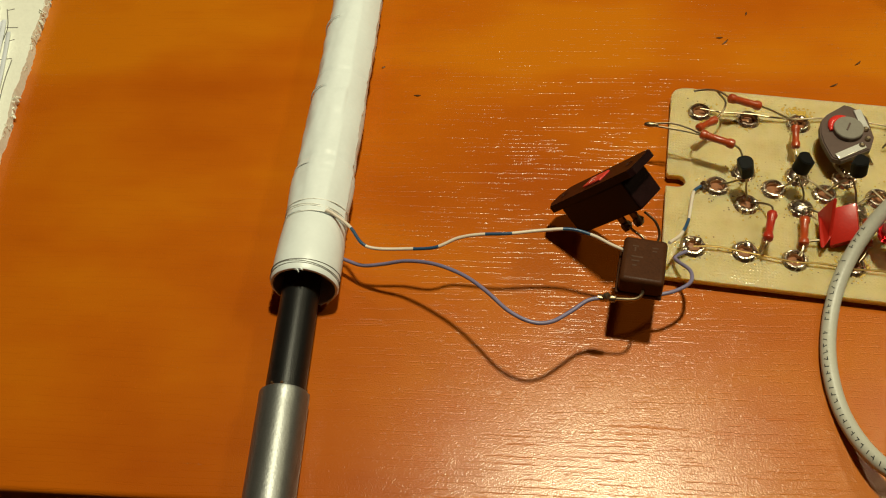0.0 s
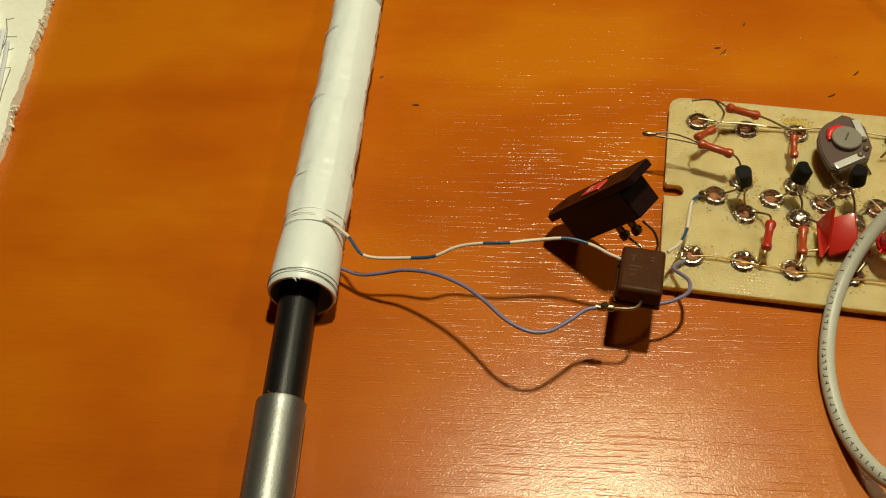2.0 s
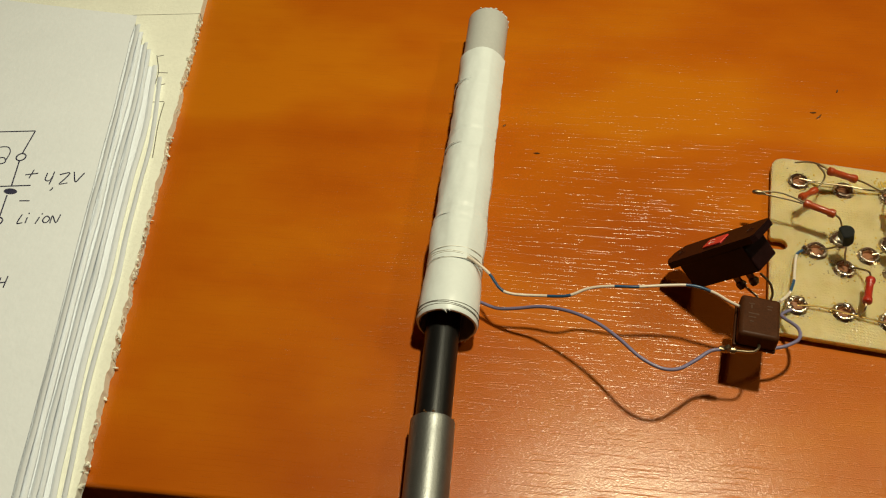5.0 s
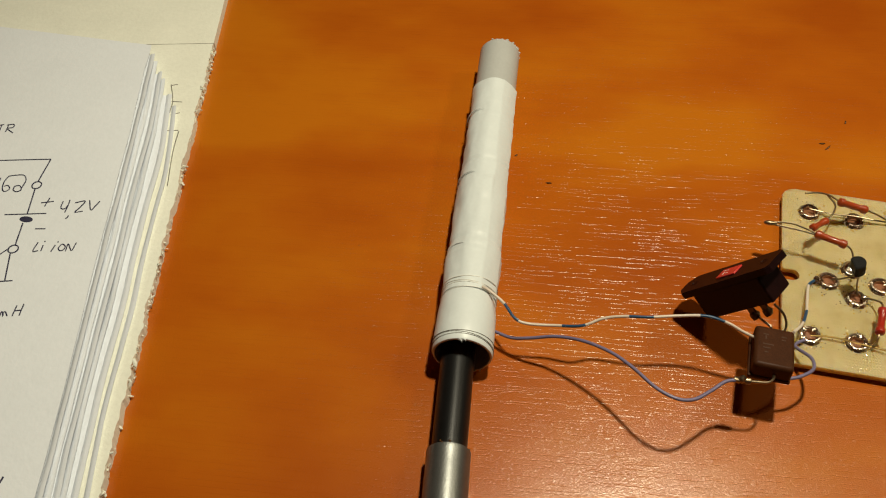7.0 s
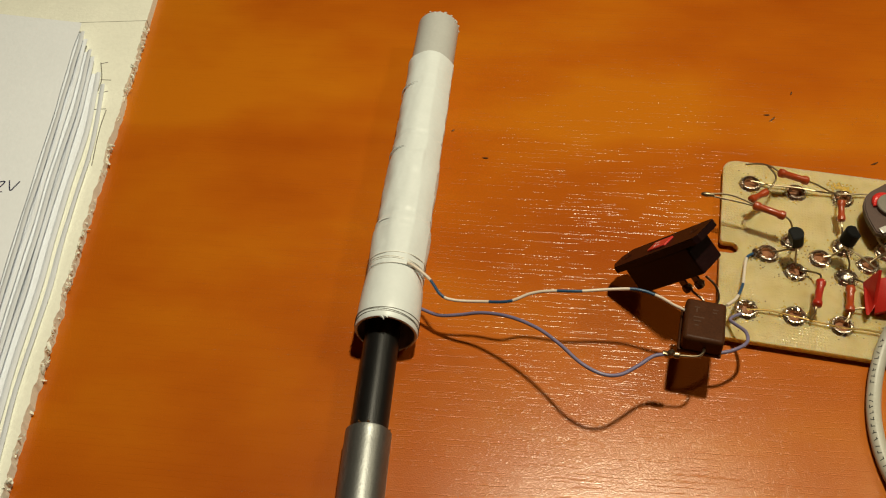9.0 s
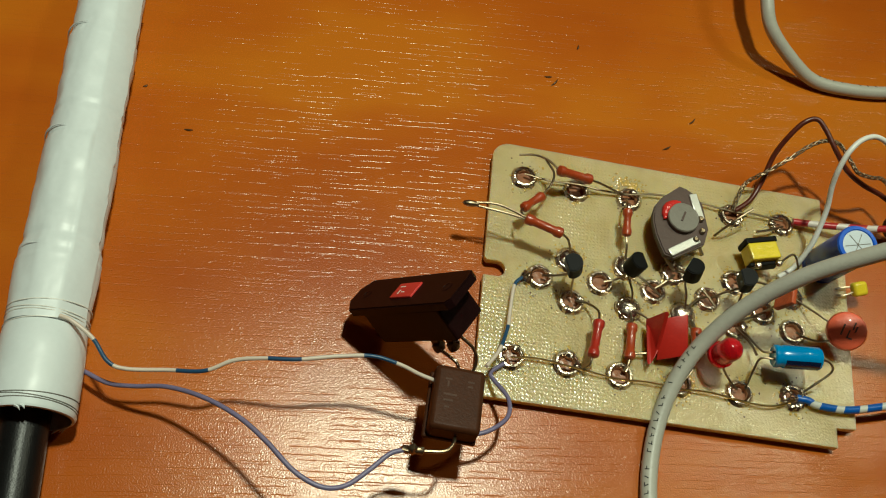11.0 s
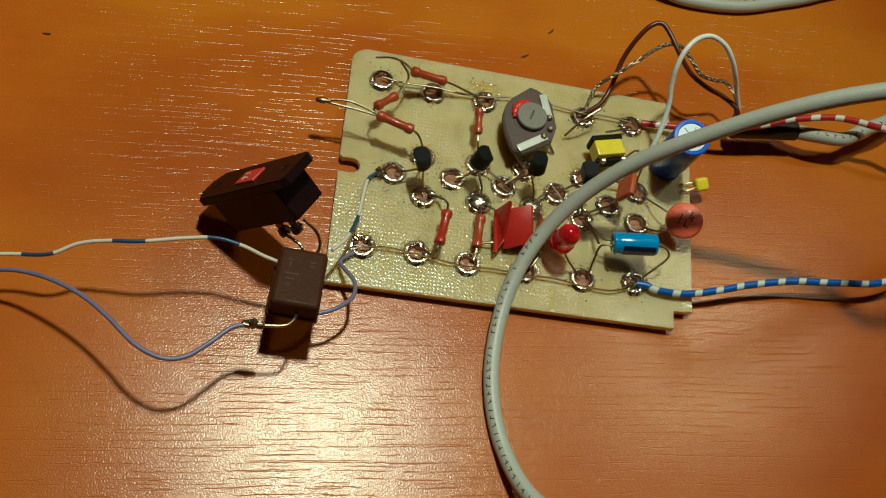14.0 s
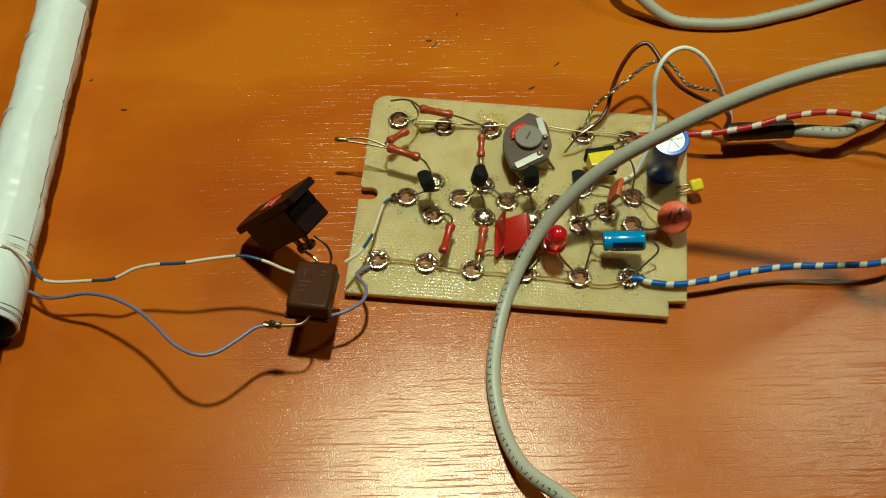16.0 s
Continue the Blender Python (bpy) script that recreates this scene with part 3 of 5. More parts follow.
def pen(points, z, sheet, r=0.22, name="ink_line", material=None):
    part(name, tube_bm([(x, y, z) for x, y in points], r, 5, 4), material or INK, sheet)


def write_words(strokes, z, sheet):
    """One handwritten word from its pen strokes."""
    bm = bmesh.new()
    for line in strokes:
        tube_bm([(x, y, z + 0.05) for x, y in line], 0.19, 5, 5, bm=bm)
    part("handwriting", bm, INK, sheet)


def write_circuit(sheet, z):
    for line in (
    [(-275.8, 17.6), (-246.7, 24.7), (-230.3, 28.4)],
    [(-230.3, 28.4), (-229.5, 18.3)],
    [(-228.8, 15.2), (-226.0, 5.3)],
    [(-232.8, 3.5), (-220.1, 6.5)],
    [(-225.4, 1.5), (-223.2, -7.0)],
    [(-223.0, -10.3), (-219.3, -19.9)],
    [(-222.4, -20.9), (-217.0, -19.4)],
    [(-220.4, 0.1), (-217.3, 0.7)],
    [(-228.7, -16.0), (-224.5, -8.6)],
    [(-241.6, 9.0), (-238.7, 10.8)]
    ):
        pen(line, z, sheet)
    for (x, y), r in (((-229.1, 16.9), 1.5), ((-223.0, -8.5), 1.5)):
        pen([(x + r * math.cos(a), y + r * math.sin(a)) for a in (i * 0.55 for i in range(13))], z, sheet, 0.25)
    x, y = (-225.2, 3.1)
    part("ink_blob", lathe_bm([(0.0, 0.12), (1.0, 0.1), (1.6, 0.0)], Matrix.Translation((x, y, z)) @ Matrix.Diagonal((1.4, 0.75, 1, 1)), 16), INK, sheet)
    bx, by, bw = -187.5, -76.7, 2.0
    part("ink_bar", box_bm((bw, 0.5, 0.05), Matrix.Translation((bx, by, z + 0.03)) @ Matrix.Rotation(radians(86.8), 4, "Z"), 0), INK, sheet)
    write_words([[(-217.3, 12.2), (-216.7, 9.5), (-215.3, 9.4), (-215.0, 11.1)], [(-215.4, 13.1), (-214.9, 10.7), (-214.6, 8.0)], [(-212.8, 7.0), (-212.8, 6.2), (-213.2, 5.7)], [(-213.2, 12.3), (-210.4, 13.6), (-210.9, 10.6), (-211.5, 8.7), (-209.2, 9.6)], [(-209.2, 14.2), (-207.0, 10.5), (-206.3, 12.3), (-205.8, 14.4)], [(-223.9, 10.2), (-220.2, 11.6)], [(-222.2, 12.7), (-222.1, 9.1)]], z, sheet)
    write_words([[(-216.8, -4.7), (-216.7, -8.1), (-215.2, -7.6)], [(-214.7, -5.4), (-214.3, -7.6)], [(-214.9, -3.7), (-214.9, -4.1)], [(-211.1, -4.6), (-211.2, -7.2)], [(-210.9, -3.1), (-210.8, -3.5)], [(-209.4, -4.1), (-209.6, -5.5), (-208.7, -6.3), (-207.8, -5.8), (-207.8, -4.5), (-209.0, -3.8), (-209.4, -4.2)], [(-206.9, -6.2), (-207.4, -3.4), (-205.2, -5.6), (-205.2, -2.5)]], z, sheet)
    write_words([[(-256.1, 39.7), (-254.3, 40.5)], [(-255.0, 40.2), (-254.2, 36.9)], [(-252.0, 37.3), (-252.7, 40.8)], [(-253.2, 40.4), (-251.0, 41.2), (-250.6, 39.7), (-252.2, 38.9), (-249.2, 37.3)]], z, sheet)
    write_words([[(-214.1, -31.7), (-214.4, -30.4), (-214.1, -30.2), (-213.2, -31.5), (-213.7, -30.3), (-213.2, -30.0), (-212.0, -31.2)], [(-211.1, -27.3), (-210.6, -30.9)], [(-209.4, -26.4), (-208.7, -30.3)], [(-210.7, -29.1), (-209.1, -28.5)]], z, sheet)
    write_words([[(-242.0, 15.9), (-242.3, 17.6)], [(-240.1, 18.8), (-240.3, 16.2), (-239.3, 13.3), (-237.9, 12.4), (-237.0, 13.8), (-238.3, 15.0), (-239.4, 14.4)], [(-235.7, 13.6), (-234.2, 13.0), (-233.1, 14.1), (-234.3, 15.6), (-235.8, 15.1), (-235.7, 13.6)], [(-233.3, 14.5), (-233.6, 18.0), (-235.0, 19.9), (-236.8, 20.0), (-240.1, 18.8)]], z, sheet)


build_papers()


# ---- the circuit board ----
EYELETS = [(8.0, 55.3, 0), (20.8, 54.0, 0), (33.7, 53.9, 1), (59.4, 54.1, 1), (71.9, 53.8, 1),
           (19.4, 35.1, 2), (32.8, 35.3, 2), (44.2, 35.8, 1), (58.9, 35.9, 1), (72.5, 34.3, 0),
           (12.8, 29.6, 0), (26.8, 30.4, 0), (39.3, 30.3, 0), (52.2, 30.5, 0), (65.2, 29.3, 0),
           (20.2, 24.5, 1), (33.4, 24.9, 2), (46.1, 25.6, 2), (58.3, 24.6, 1), (72.2, 25.5, 0),
           (7.4, 9.6, 1), (19.7, 9.7, 1), (31.4, 8.7, 0), (44.7, 8.9, 1), (58.4, 8.7, 0), (70.9, 9.5, 1)]
TOP = 3.0


def board_outline():
    o = [(0.4, 0.0), (80.3, -0.4), (80.4, 4.0), (85.0, 4.3), (88.0, 56.7), (82.8, 57.3), (83.0, 63.1)]
    o += [(4.2 + 4.0 * math.cos(a), 60.3 + 4.0 * math.sin(a)) for a in (math.pi / 2 + i * math.pi / 12 for i in range(7))]
    o += [(0.1, 32.8), (0.7, 32.1)] + [(3.0 + 2.0 * math.cos(a), 30.2 + 2.0 * math.sin(a)) for a in (math.pi / 2 - i * math.pi / 8 for i in range(9))] + [(0.1, 28.2), (0.0, 0.4)]
    return o


def build_board():
    board = thing("circuit_board", "pale yellow-green fibreglass board with tinned eyelets and flux stains", "circuit board", (42, 30, 0))
    bm = bmesh.new()

    def loop(points):
        vs = [bm.verts.new((x * MM, y * MM, TOP * MM)) for x, y in points]
        return [bm.edges.new((a, b)) for a, b in zip(vs, vs[1:] + vs[:1])]
    edges = loop(board_outline())
    for x, y, _ in EYELETS:
        edges += loop([(x + 2.05 * math.cos(a), y + 2.05 * math.sin(a)) for a in (i * math.pi / 12 for i in range(24))])
    bmesh.ops.triangle_fill(bm, use_beauty=True, use_dissolve=False, edges=edges)
    bmesh.ops.recalc_face_normals(bm, faces=bm.faces)
    for f in bm.faces:
        if f.normal.z < 0:
            f.normal_flip()
    faces = list(bm.faces)
    ret = bmesh.ops.extrude_face_region(bm, geom=faces)
    for v in ret["geom"]:
        if isinstance(v, bmesh.types.BMVert):
            v.co.z = 1.2 * MM
    bmesh.ops.recalc_face_normals(bm, faces=bm.faces)
    for f in bm.faces:
        f.material_index = 1 if abs(f.normal.z) < 0.5 else 0
    part("board", bm, [BOARD, EDGE], board, smooth=False)
    rnd = random.Random(5)
    for x, y, kind in EYELETS:
        m = Matrix.Translation((x, y, TOP)) @ Matrix.Rotation(rnd.uniform(0, 6), 4, "Z")
        seed = rnd.uniform(0, 50)

        def lumpy(a, z, seed=seed, k=kind):
            return (0.16 + 0.14 * (k > 0)) * noise.noise(Vector((math.cos(a) * 2.2 + seed, math.sin(a) * 2.2, z * 0.9)))
        part("barrel", lathe_bm([(2.5, -3.0), (2.6, -2.5), (2.0, -1.9), (1.75, -1.6), (1.70, -0.9), (1.66, -0.4), (1.68, 0.1), (1.8, 0.45)], m, 24, wobble=lumpy, caps=False), BARREL, board, "brown barrel lining the eyelet hole")
        prof = [(1.74, 0.2), (1.9, 0.55), (2.2, 0.9), (2.6, 0.85), (2.95, 0.4), (3.2, 0.0)]
        eyelet = part("eyelet", lathe_bm(prof, m, 28, wobble=lumpy, caps=False), TIN, board)
        if kind < 2:
            # added disc closes the hole; its brown paints the shaded desk underneath
            part("hole_plug", lathe_bm([(1.7, -0.55), (1.2, -0.85), (0.6, -0.95), (0.0, -0.95)], m, 18), HOLEPLUG, eyelet, "added brown plug standing for the shaded desk seen through the hole")
        if kind == 2:
            part("solder_blob", lathe_bm([(2.7, 0.3), (2.4, 1.0), (1.7, 1.5), (0.8, 1.8), (0.0, 1.85)], m, 20, wobble=lambda a, z, s=seed: 0.35 * noise.noise(Vector((math.cos(a) * 1.3 + s, math.sin(a) * 1.3, z)))), TIN, eyelet, "shiny solder dome")
        elif kind == 1:
            for k in range(3):
                a = rnd.uniform(0, 6.28)
                part("solder_blob", lathe_bm([(0.9, -0.2), (1.0, 0.4), (0.7, 0.9), (0.0, 1.15)], m @ Matrix.Translation((2.2 * math.cos(a), 2.2 * math.sin(a), 0)), 12,
                     wobble=lambda a2, z, s=seed + k: 0.3 * noise.noise(Vector((math.cos(a2) + s, math.sin(a2), z)))), TIN, eyelet)
    bm = bmesh.new()
    for k in range(420):
        x, y, kind = rnd.choice(EYELETS)
        a, r = rnd.uniform(0, 6.28), 3.0 + abs(rnd.gauss(0, 1.8))
        px, py = x + r * math.cos(a), y + r * math.sin(a)
        if not (2 < px < 82 and 2 < py < 61):
            continue
        s = rnd.uniform(0.06, 0.28)
        bmesh.ops.create_icosphere(bm, subdivisions=1, radius=MM, matrix=Matrix.Translation((px * MM, py * MM, TOP * MM)) @ Matrix.Diagonal((s, s * rnd.uniform(0.5, 1.4), 0.06, 1)))
    bm2 = bmesh.new()
    for k in range(1000):
        x, y, kind = rnd.choice(EYELETS)
        if kind == 0 and rnd.random() < 0.5:
            continue
        a, r = rnd.uniform(0, 6.28), 2.9 + abs(rnd.gauss(0, 1.0))
        px, py = x + r * math.cos(a), y + r * math.sin(a) + (1.2 if y > 50 and 30 < x < 36 else 0)
        if not (2 < px < 82 and 2 < py < 61):
            continue
        s = rnd.uniform(0.12, 0.38)
        bmesh.ops.create_icosphere(bm2, subdivisions=1, radius=MM, matrix=Matrix.Translation((px * MM, py * MM, TOP * MM)) @ Matrix.Diagonal((s, s * rnd.uniform(0.6, 1.4), s * 0.6, 1)))
    for k in range(110):
        px, py = 33.4 + rnd.gauss(0, 1.9), 58.0 + rnd.gauss(0, 1.1)
        s = rnd.uniform(0.15, 0.5)
        bmesh.ops.create_icosphere(bm2, subdivisions=1, radius=MM, matrix=Matrix.Translation((px * MM, py * MM, TOP * MM)) @ Matrix.Diagonal((s, s * rnd.uniform(0.6, 1.4), s * 0.7, 1)))
    tagged(part("flux_residue", bm2, FLUX, board, "glossy amber flux residue round the eyelets"), kind="stuff")
    tagged(part("flux_specks", bm, DARKHOLE, board, "dark specks of burnt flux"), kind="stuff")


build_board()


# ---- soldered parts ----
def resistor(a, b, leads, material=RESISTOR, label="brick-red lacquered resistor with bulged ends soldered to the board", r=1.15):
    a, b = Vector(a), Vector(b)
    t = thing("resistor", label, "resistor", (a + b) / 2, group="resistors on the board")
    n = (b - a).length
    prof = [(0.0, -0.15), (0.7 * r, 0.0), (1.05 * r, 0.3), (1.12 * r, 0.9), (1.08 * r, 1.6), (0.86 * r, 2.1)]
    prof = prof + [(0.84 * r, n / 2)] + [(q, n - z) for q, z in prof[::-1]]
    part("body", lathe_bm(prof, along(a, b), 20, wobble=lambda an, z: 0.05 * noise.noise(Vector((math.cos(an) * 2, z, math.sin(an) * 2)))), material, t)
    for line in leads:
        part("lead", tube_bm(line, 0.28, 7, 6), COPPER, t, "bent tinned lead")
    return t


def build_resistors():
    resistor((14.2, 53.4, 11.2), (23.0, 54.2, 8.3), [[(14.6, 53.4, 11.1), (12.1, 56.2, 10.4), (9.1, 58.0, 9.1), (5.6, 58.1, 8.1)], [(22.6, 54.2, 8.4), (25.9, 54.4, 7.0), (29.7, 54.6, 4.9), (32.8, 54.4, 4.0)]])
    resistor((7.1, 38.8, 12.1), (15.7, 36.5, 11.6), [[(15.3, 36.7, 11.6), (17.1, 36.0, 10.6), (18.5, 35.4, 7.7), (19.3, 35.2, 4.4)],
             [(7.5, 38.7, 12.2), (3.7, 39.8, 12.9), (-0.3, 40.5, 13.2), (-5.4, 40.1, 12.8)], [(7.5, 38.6, 11.9), (3.7, 39.0, 12.3), (-0.3, 39.4, 12.4), (-5.4, 39.8, 12.6)]])
    resistor((6.7, 42.4, 10.0), (11.4, 47.4, 8.9), [[(11.0, 46.9, 9.0), (13.0, 50.2, 9.3), (13.7, 53.4, 9.6), (11.6, 56.6, 9.9)], [(7.0, 42.7, 10.0), (6.2, 40.9, 11.1), (7.1, 38.8, 12.0)]], r=1.05)
    resistor((31.4, 47.4, 9.2), (31.6, 41.0, 7.6), [[(31.4, 47.0, 9.1), (31.7, 50.1, 7.9), (32.9, 53.4, 4.2)], [(31.6, 41.5, 7.6), (31.8, 39.0, 7.1), (32.4, 37.2, 4.6), (32.7, 35.8, 4.0)]], r=1.0)
    resistor((25.3, 18.7, 8.2), (23.8, 9.9, 8.5), [[(25.2, 18.2, 8.2), (25.3, 21.2, 7.4), (23.5, 23.9, 5.0), (21.1, 24.5, 4.0)], [(23.9, 10.6, 8.4), (23.5, 8.5, 7.2), (23.2, 8.7, 3.8)]], RESISTOR2,
             "glossy cherry-red resistor standing over the board on its leads")
    resistor((33.6, 20.5, 5.2), (33.0, 12.1, 5.0), [[(33.6, 20.1, 5.2), (33.6, 22.3, 4.8), (33.4, 23.8, 4.2)], [(33.1, 12.5, 5.0), (32.8, 10.9, 4.6), (32.0, 9.7, 3.9)]])
    resistor((48.4, 21.7, 5.2), (47.7, 13.9, 5.0), [[(48.3, 21.2, 5.2), (47.8, 23.2, 4.8), (46.7, 25.0, 4.2)], [(47.7, 14.3, 5.0), (47.2, 11.8, 4.6), (45.6, 9.5, 3.9)]])
    joint = thing("lead_joint", "dark soldered tip of two resistor leads", "solder joint", (-5.4, 39.9, 12.7))
    part("solder", lathe_bm([(0.0, -1.9), (0.5, -1.5), (0.75, -0.5), (0.7, 0.6), (0.35, 1.8), (0.0, 2.0)], along((-5.4, 39.9, 12.7), (-0.3, 39.9, 12.9)), 12), COPPER, joint)


build_resistors()


def transistor(at, face, legs, tilt=0.0):
    """A TO-92 body whose flat side looks along the angle face."""
    t = thing("transistor", "small black half-round transistor on thin bent legs", "transistor", at, group="transistors on the board")
    m = Matrix.Translation(at) @ Matrix.Rotation(radians(face), 4, "Z") @ Matrix.Rotation(radians(tilt), 4, "Y")
    outline = [(2.15 * math.cos(a), 2.15 * math.sin(a)) for a in (radians(52 + i * 256 / 16) for i in range(17))]
    part("body", plate_bm(outline, -2.1, 2.1, m, 0.2), BLACK, t)
    for k, leg in enumerate(legs):
        start = m @ Vector((0.2, (k - 1) * 1.27, -2.1))
        part("leg", tube_bm([start, m @ Vector((0.2, (k - 1) * 1.4, -4.0))] + list(leg), 0.26, 7, 6), COPPER, t)


transistor((17.9, 28.5, 12.6), 200, [[(19.2, 32.3, 6.5), (19.6, 34.8, 4.4)], [(15.9, 29.3, 5.5), (13.3, 29.6, 4.0)], [(19.4, 26.6, 6.5), (20.2, 25.2, 4.0)]], 14)
transistor((31.8, 30.8, 13.4), 20, [[(32.7, 34.6, 5.0)], [(30.1, 31.0, 5.0), (27.5, 30.4, 4.0)], [(33.1, 27.5, 7.0), (33.5, 25.5, 4.4)]], 10)
transistor((44.6, 31.4, 13.6), 150, [[(44.5, 34.1, 7.3), (44.3, 35.9, 4.4)], [(41.6, 30.8, 7.2), (39.7, 30.6, 4.0)], [(45.5, 28.3, 7.3), (46.1, 26.0, 4.4)]], 10)
transistor((56.7, 31.0, 13.7), 190, [[(57.9, 34.1, 7.4), (58.9, 36.0, 4.4)], [(54.3, 30.5, 7.4), (52.8, 30.6, 4.0)], [(57.3, 27.3, 7.3), (58.3, 25.3, 4.2)]], 10)


def build_trimmer():
    c = (43.3, 45.9, 10.0)
    t = thing("trimmer_capacitor", "brown trimmer capacitor with grey rotor and red lacquer dab", "capacitor", c)
    m = Matrix.Translation(c) @ Matrix.Rotation(radians(3), 4, "X")
    outline = [(0.2, 9.0), (1.8, 8.6), (4.2, 7.2), (5.6, 5.2), (6.9, -1.2), (5.8, -5.3), (-1.4, -9.8), (-3.6, -9.2), (-4.6, -7.0), (-5.6, -4.4), (-6.2, -1.6), (-6.2, 0.8), (-5.6, 3.2), (-4.2, 5.2)]
    part("plate", plate_bm(outline, -1.3, 0.4, m, 0.3), TRIMBROWN, t)
    part("rotor", lathe_bm([(3.7, 0.4), (3.7, 1.5), (3.5, 1.75), (0.0, 1.8)], m @ Matrix.Translation((0.5, 0.2, 0)), 32), MICA, t, "grey translucent rotor disc")
    part("slot", box_bm((0.45, 2.6, 0.3), m @ Matrix.Translation((0.4, 0.3, 1.82)) @ Matrix.Rotation(radians(-20), 4, "Z"), 0.05), TRIMBROWN, t)
    part("contact", box_bm((1.9, 6.6, 0.4), m @ Matrix.Translation((4.0, 4.0, 0.65)) @ Matrix.Rotation(radians(16), 4, "Z"), 0.15), SILVER, t, "bright silvered contact strip")
    part("contact", box_bm((1.9, 8.2, 0.4), m @ Matrix.Translation((0.9, -6.6, 0.65)) @ Matrix.Rotation(radians(-56), 4, "Z"), 0.15), SILVER, t, "bright silvered contact strip")
    for x, y in ((4.9, 0.9), (3.6, -4.6), (5.2, -2.2)):
        part("rivet", lathe_bm([(0.75, 0.4), (0.75, 0.9), (0.4, 1.2), (0.0, 1.2)], m @ Matrix.Translation((x, y, 0)), 14), COPPER, t)
    arc = [m @ Vector((0.4 + 4.05 * math.cos(a), 0.2 + 4.05 * math.sin(a), 0.75)) for a in (radians(95 + 12 * i) for i in range(9))]
    bm = tube_bm(arc, lambda s: 0.35 + 0.75 * math.sin(math.pi * min(max(s, 0.05), 0.95)) + 0.2 * noise.noise(Vector((s * 6, 2, 1))), 12, 4)
    part("lacquer_dab", bm, REDPAINT, t, "red sealing lacquer")
    for a, b in (((-2.0, -8.0, -1.5), (44.1, 35.9, 4.0)), ((1.0, 8.0, -1.5), (45.2, 55.3, 3.4)), ((6.0, -3.0, -1.5), (51.5, 41.9, 3.2))):
        s = m @ Vector(a)
        part("leg", tube_bm([s, s + Vector((0, 0, -2)), b], 0.4, 7, 6), COPPER, t)


build_trimmer()


def build_capacitors():
    film = thing("film_capacitor", "red box film capacitor leaning on its leads", "capacitor", (41.4, 17.1, 7.6))
    part("body", slab_bm([[43.9, 21.7, 11.5], [45.0, 13.6, 8.1], [39.0, 12.7, 5.0], [38.6, 20.6, 9.6]], 3.2, 0.3), FILMRED, film)
    part("wing", slab_bm([[37.3, 10.9, 6.2], [39.2, 14.6, 6.2], [38.9, 20.2, 14.0], [37.1, 21.3, 6.4]], 0.9, 0.25), FILMRED, film, "darker upright fold of the red wrapping")
    part("lead", tube_bm([(40.5, 20.1, 5.0), (37.5, 22.1, 5.4), (34.4, 24.2, 4.4)], 0.28, 7), COPPER, film)
    part("lead", tube_bm([(39.8, 14.8, 5.0), (36.8, 14.0, 5.2), (34.1, 13.4, 4.4), (32.6, 9.5, 3.8)], 0.28, 7), COPPER, film)

    disc = thing("disc_capacitor", "orange-red round disc capacitor leaning over the board edge", "capacitor", (81.7, 24.4, 10.2))
    n = Vector((-0.36, -0.34, 0.87)).normalized()
    m = along((81.6, 24.6, 9.4), Vector((81.6, 24.6, 9.4)) + n)
    part("body", lathe_bm([(0.0, -1.3), (3.4, -1.3), (4.1, -0.8), (4.35, 0.1), (4.1, 1.0), (3.5, 1.4), (0.0, 1.5)], m, 32), ORANGE, disc)
    for x, y, w, h in ((0.3, 1.8, 0.3, 1.8), (1.1, 1.5, 0.3, 1.4), (-0.8, -0.5, 0.35, 2.6), (0.7, -0.4, 0.3, 1.9), (1.5, -0.9, 1.2, 0.3)):
        part("print_bar", box_bm((w, h, 0.08), m @ Matrix.Translation((x, y, 1.53)) @ Matrix.Rotation(radians(25), 4, "Z"), 0), TRIMBROWN, disc)
    part("lead", tube_bm([(79.4, 26.6, 8.0), (76.7, 28.7, 7.3), (74.7, 32.0, 4.8), (73.0, 33.8, 3.9)], 0.26, 7), COPPER, disc)
    part("lead", tube_bm([(79.3, 22.9, 7.9), (76.3, 22.2, 6.9), (74.2, 23.9, 4.6), (72.7, 25.2, 3.9)], 0.26, 7), COPPER, disc)

    plate = thing("ceramic_capacitor", "rust-red flat ceramic capacitor standing on edge", "capacitor", (66.5, 29.5, 11.8))
    m = Matrix.Translation((66.2, 29.2, 12.7)) @ Matrix.Rotation(radians(-12), 4, "Z") @ Matrix.Rotation(radians(-70), 4, "Y")
    part("body", box_bm((5.4, 5.6, 1.4), m, 0.4, 2), CERAMIC, plate)
    part("lead", tube_bm([(65.2, 28.1, 10.1), (64.8, 28.1, 7.3), (65.2, 29.2, 3.9)], 0.26, 7), COPPER, plate)
    part("lead", tube_bm([(66.8, 31.7, 10.1), (69.5, 33.0, 7.3), (72.2, 34.2, 3.9)], 0.26, 7), COPPER, plate)

    small = thing("electrolytic_capacitor", "small light-blue sleeved electrolytic capacitor lying on its leads", "capacitor", (68.4, 15.9, 9.2))
    a, b = Vector((63.4, 15.7, 9.9)), Vector((73.5, 16.0, 11.1))
    n = (b - a).length
    part("can", lathe_bm([(0.0, 0.25), (1.6, 0.2), (2.1, 0.0), (2.45, 0.3), (2.5, 0.9), (2.3, 1.5), (2.5, 2.1), (2.5, n - 0.5), (2.2, n), (0.0, n)], along(a, b), 28), BLUECAP, small)
    m = along(a, b)
    part("stripe", strip_bm(m, 2.45, (0.0, -0.95, 0.10), 0.75, 2.2, n - 0.6), NAVYSTRIPE, small, "dark polarity stripe")
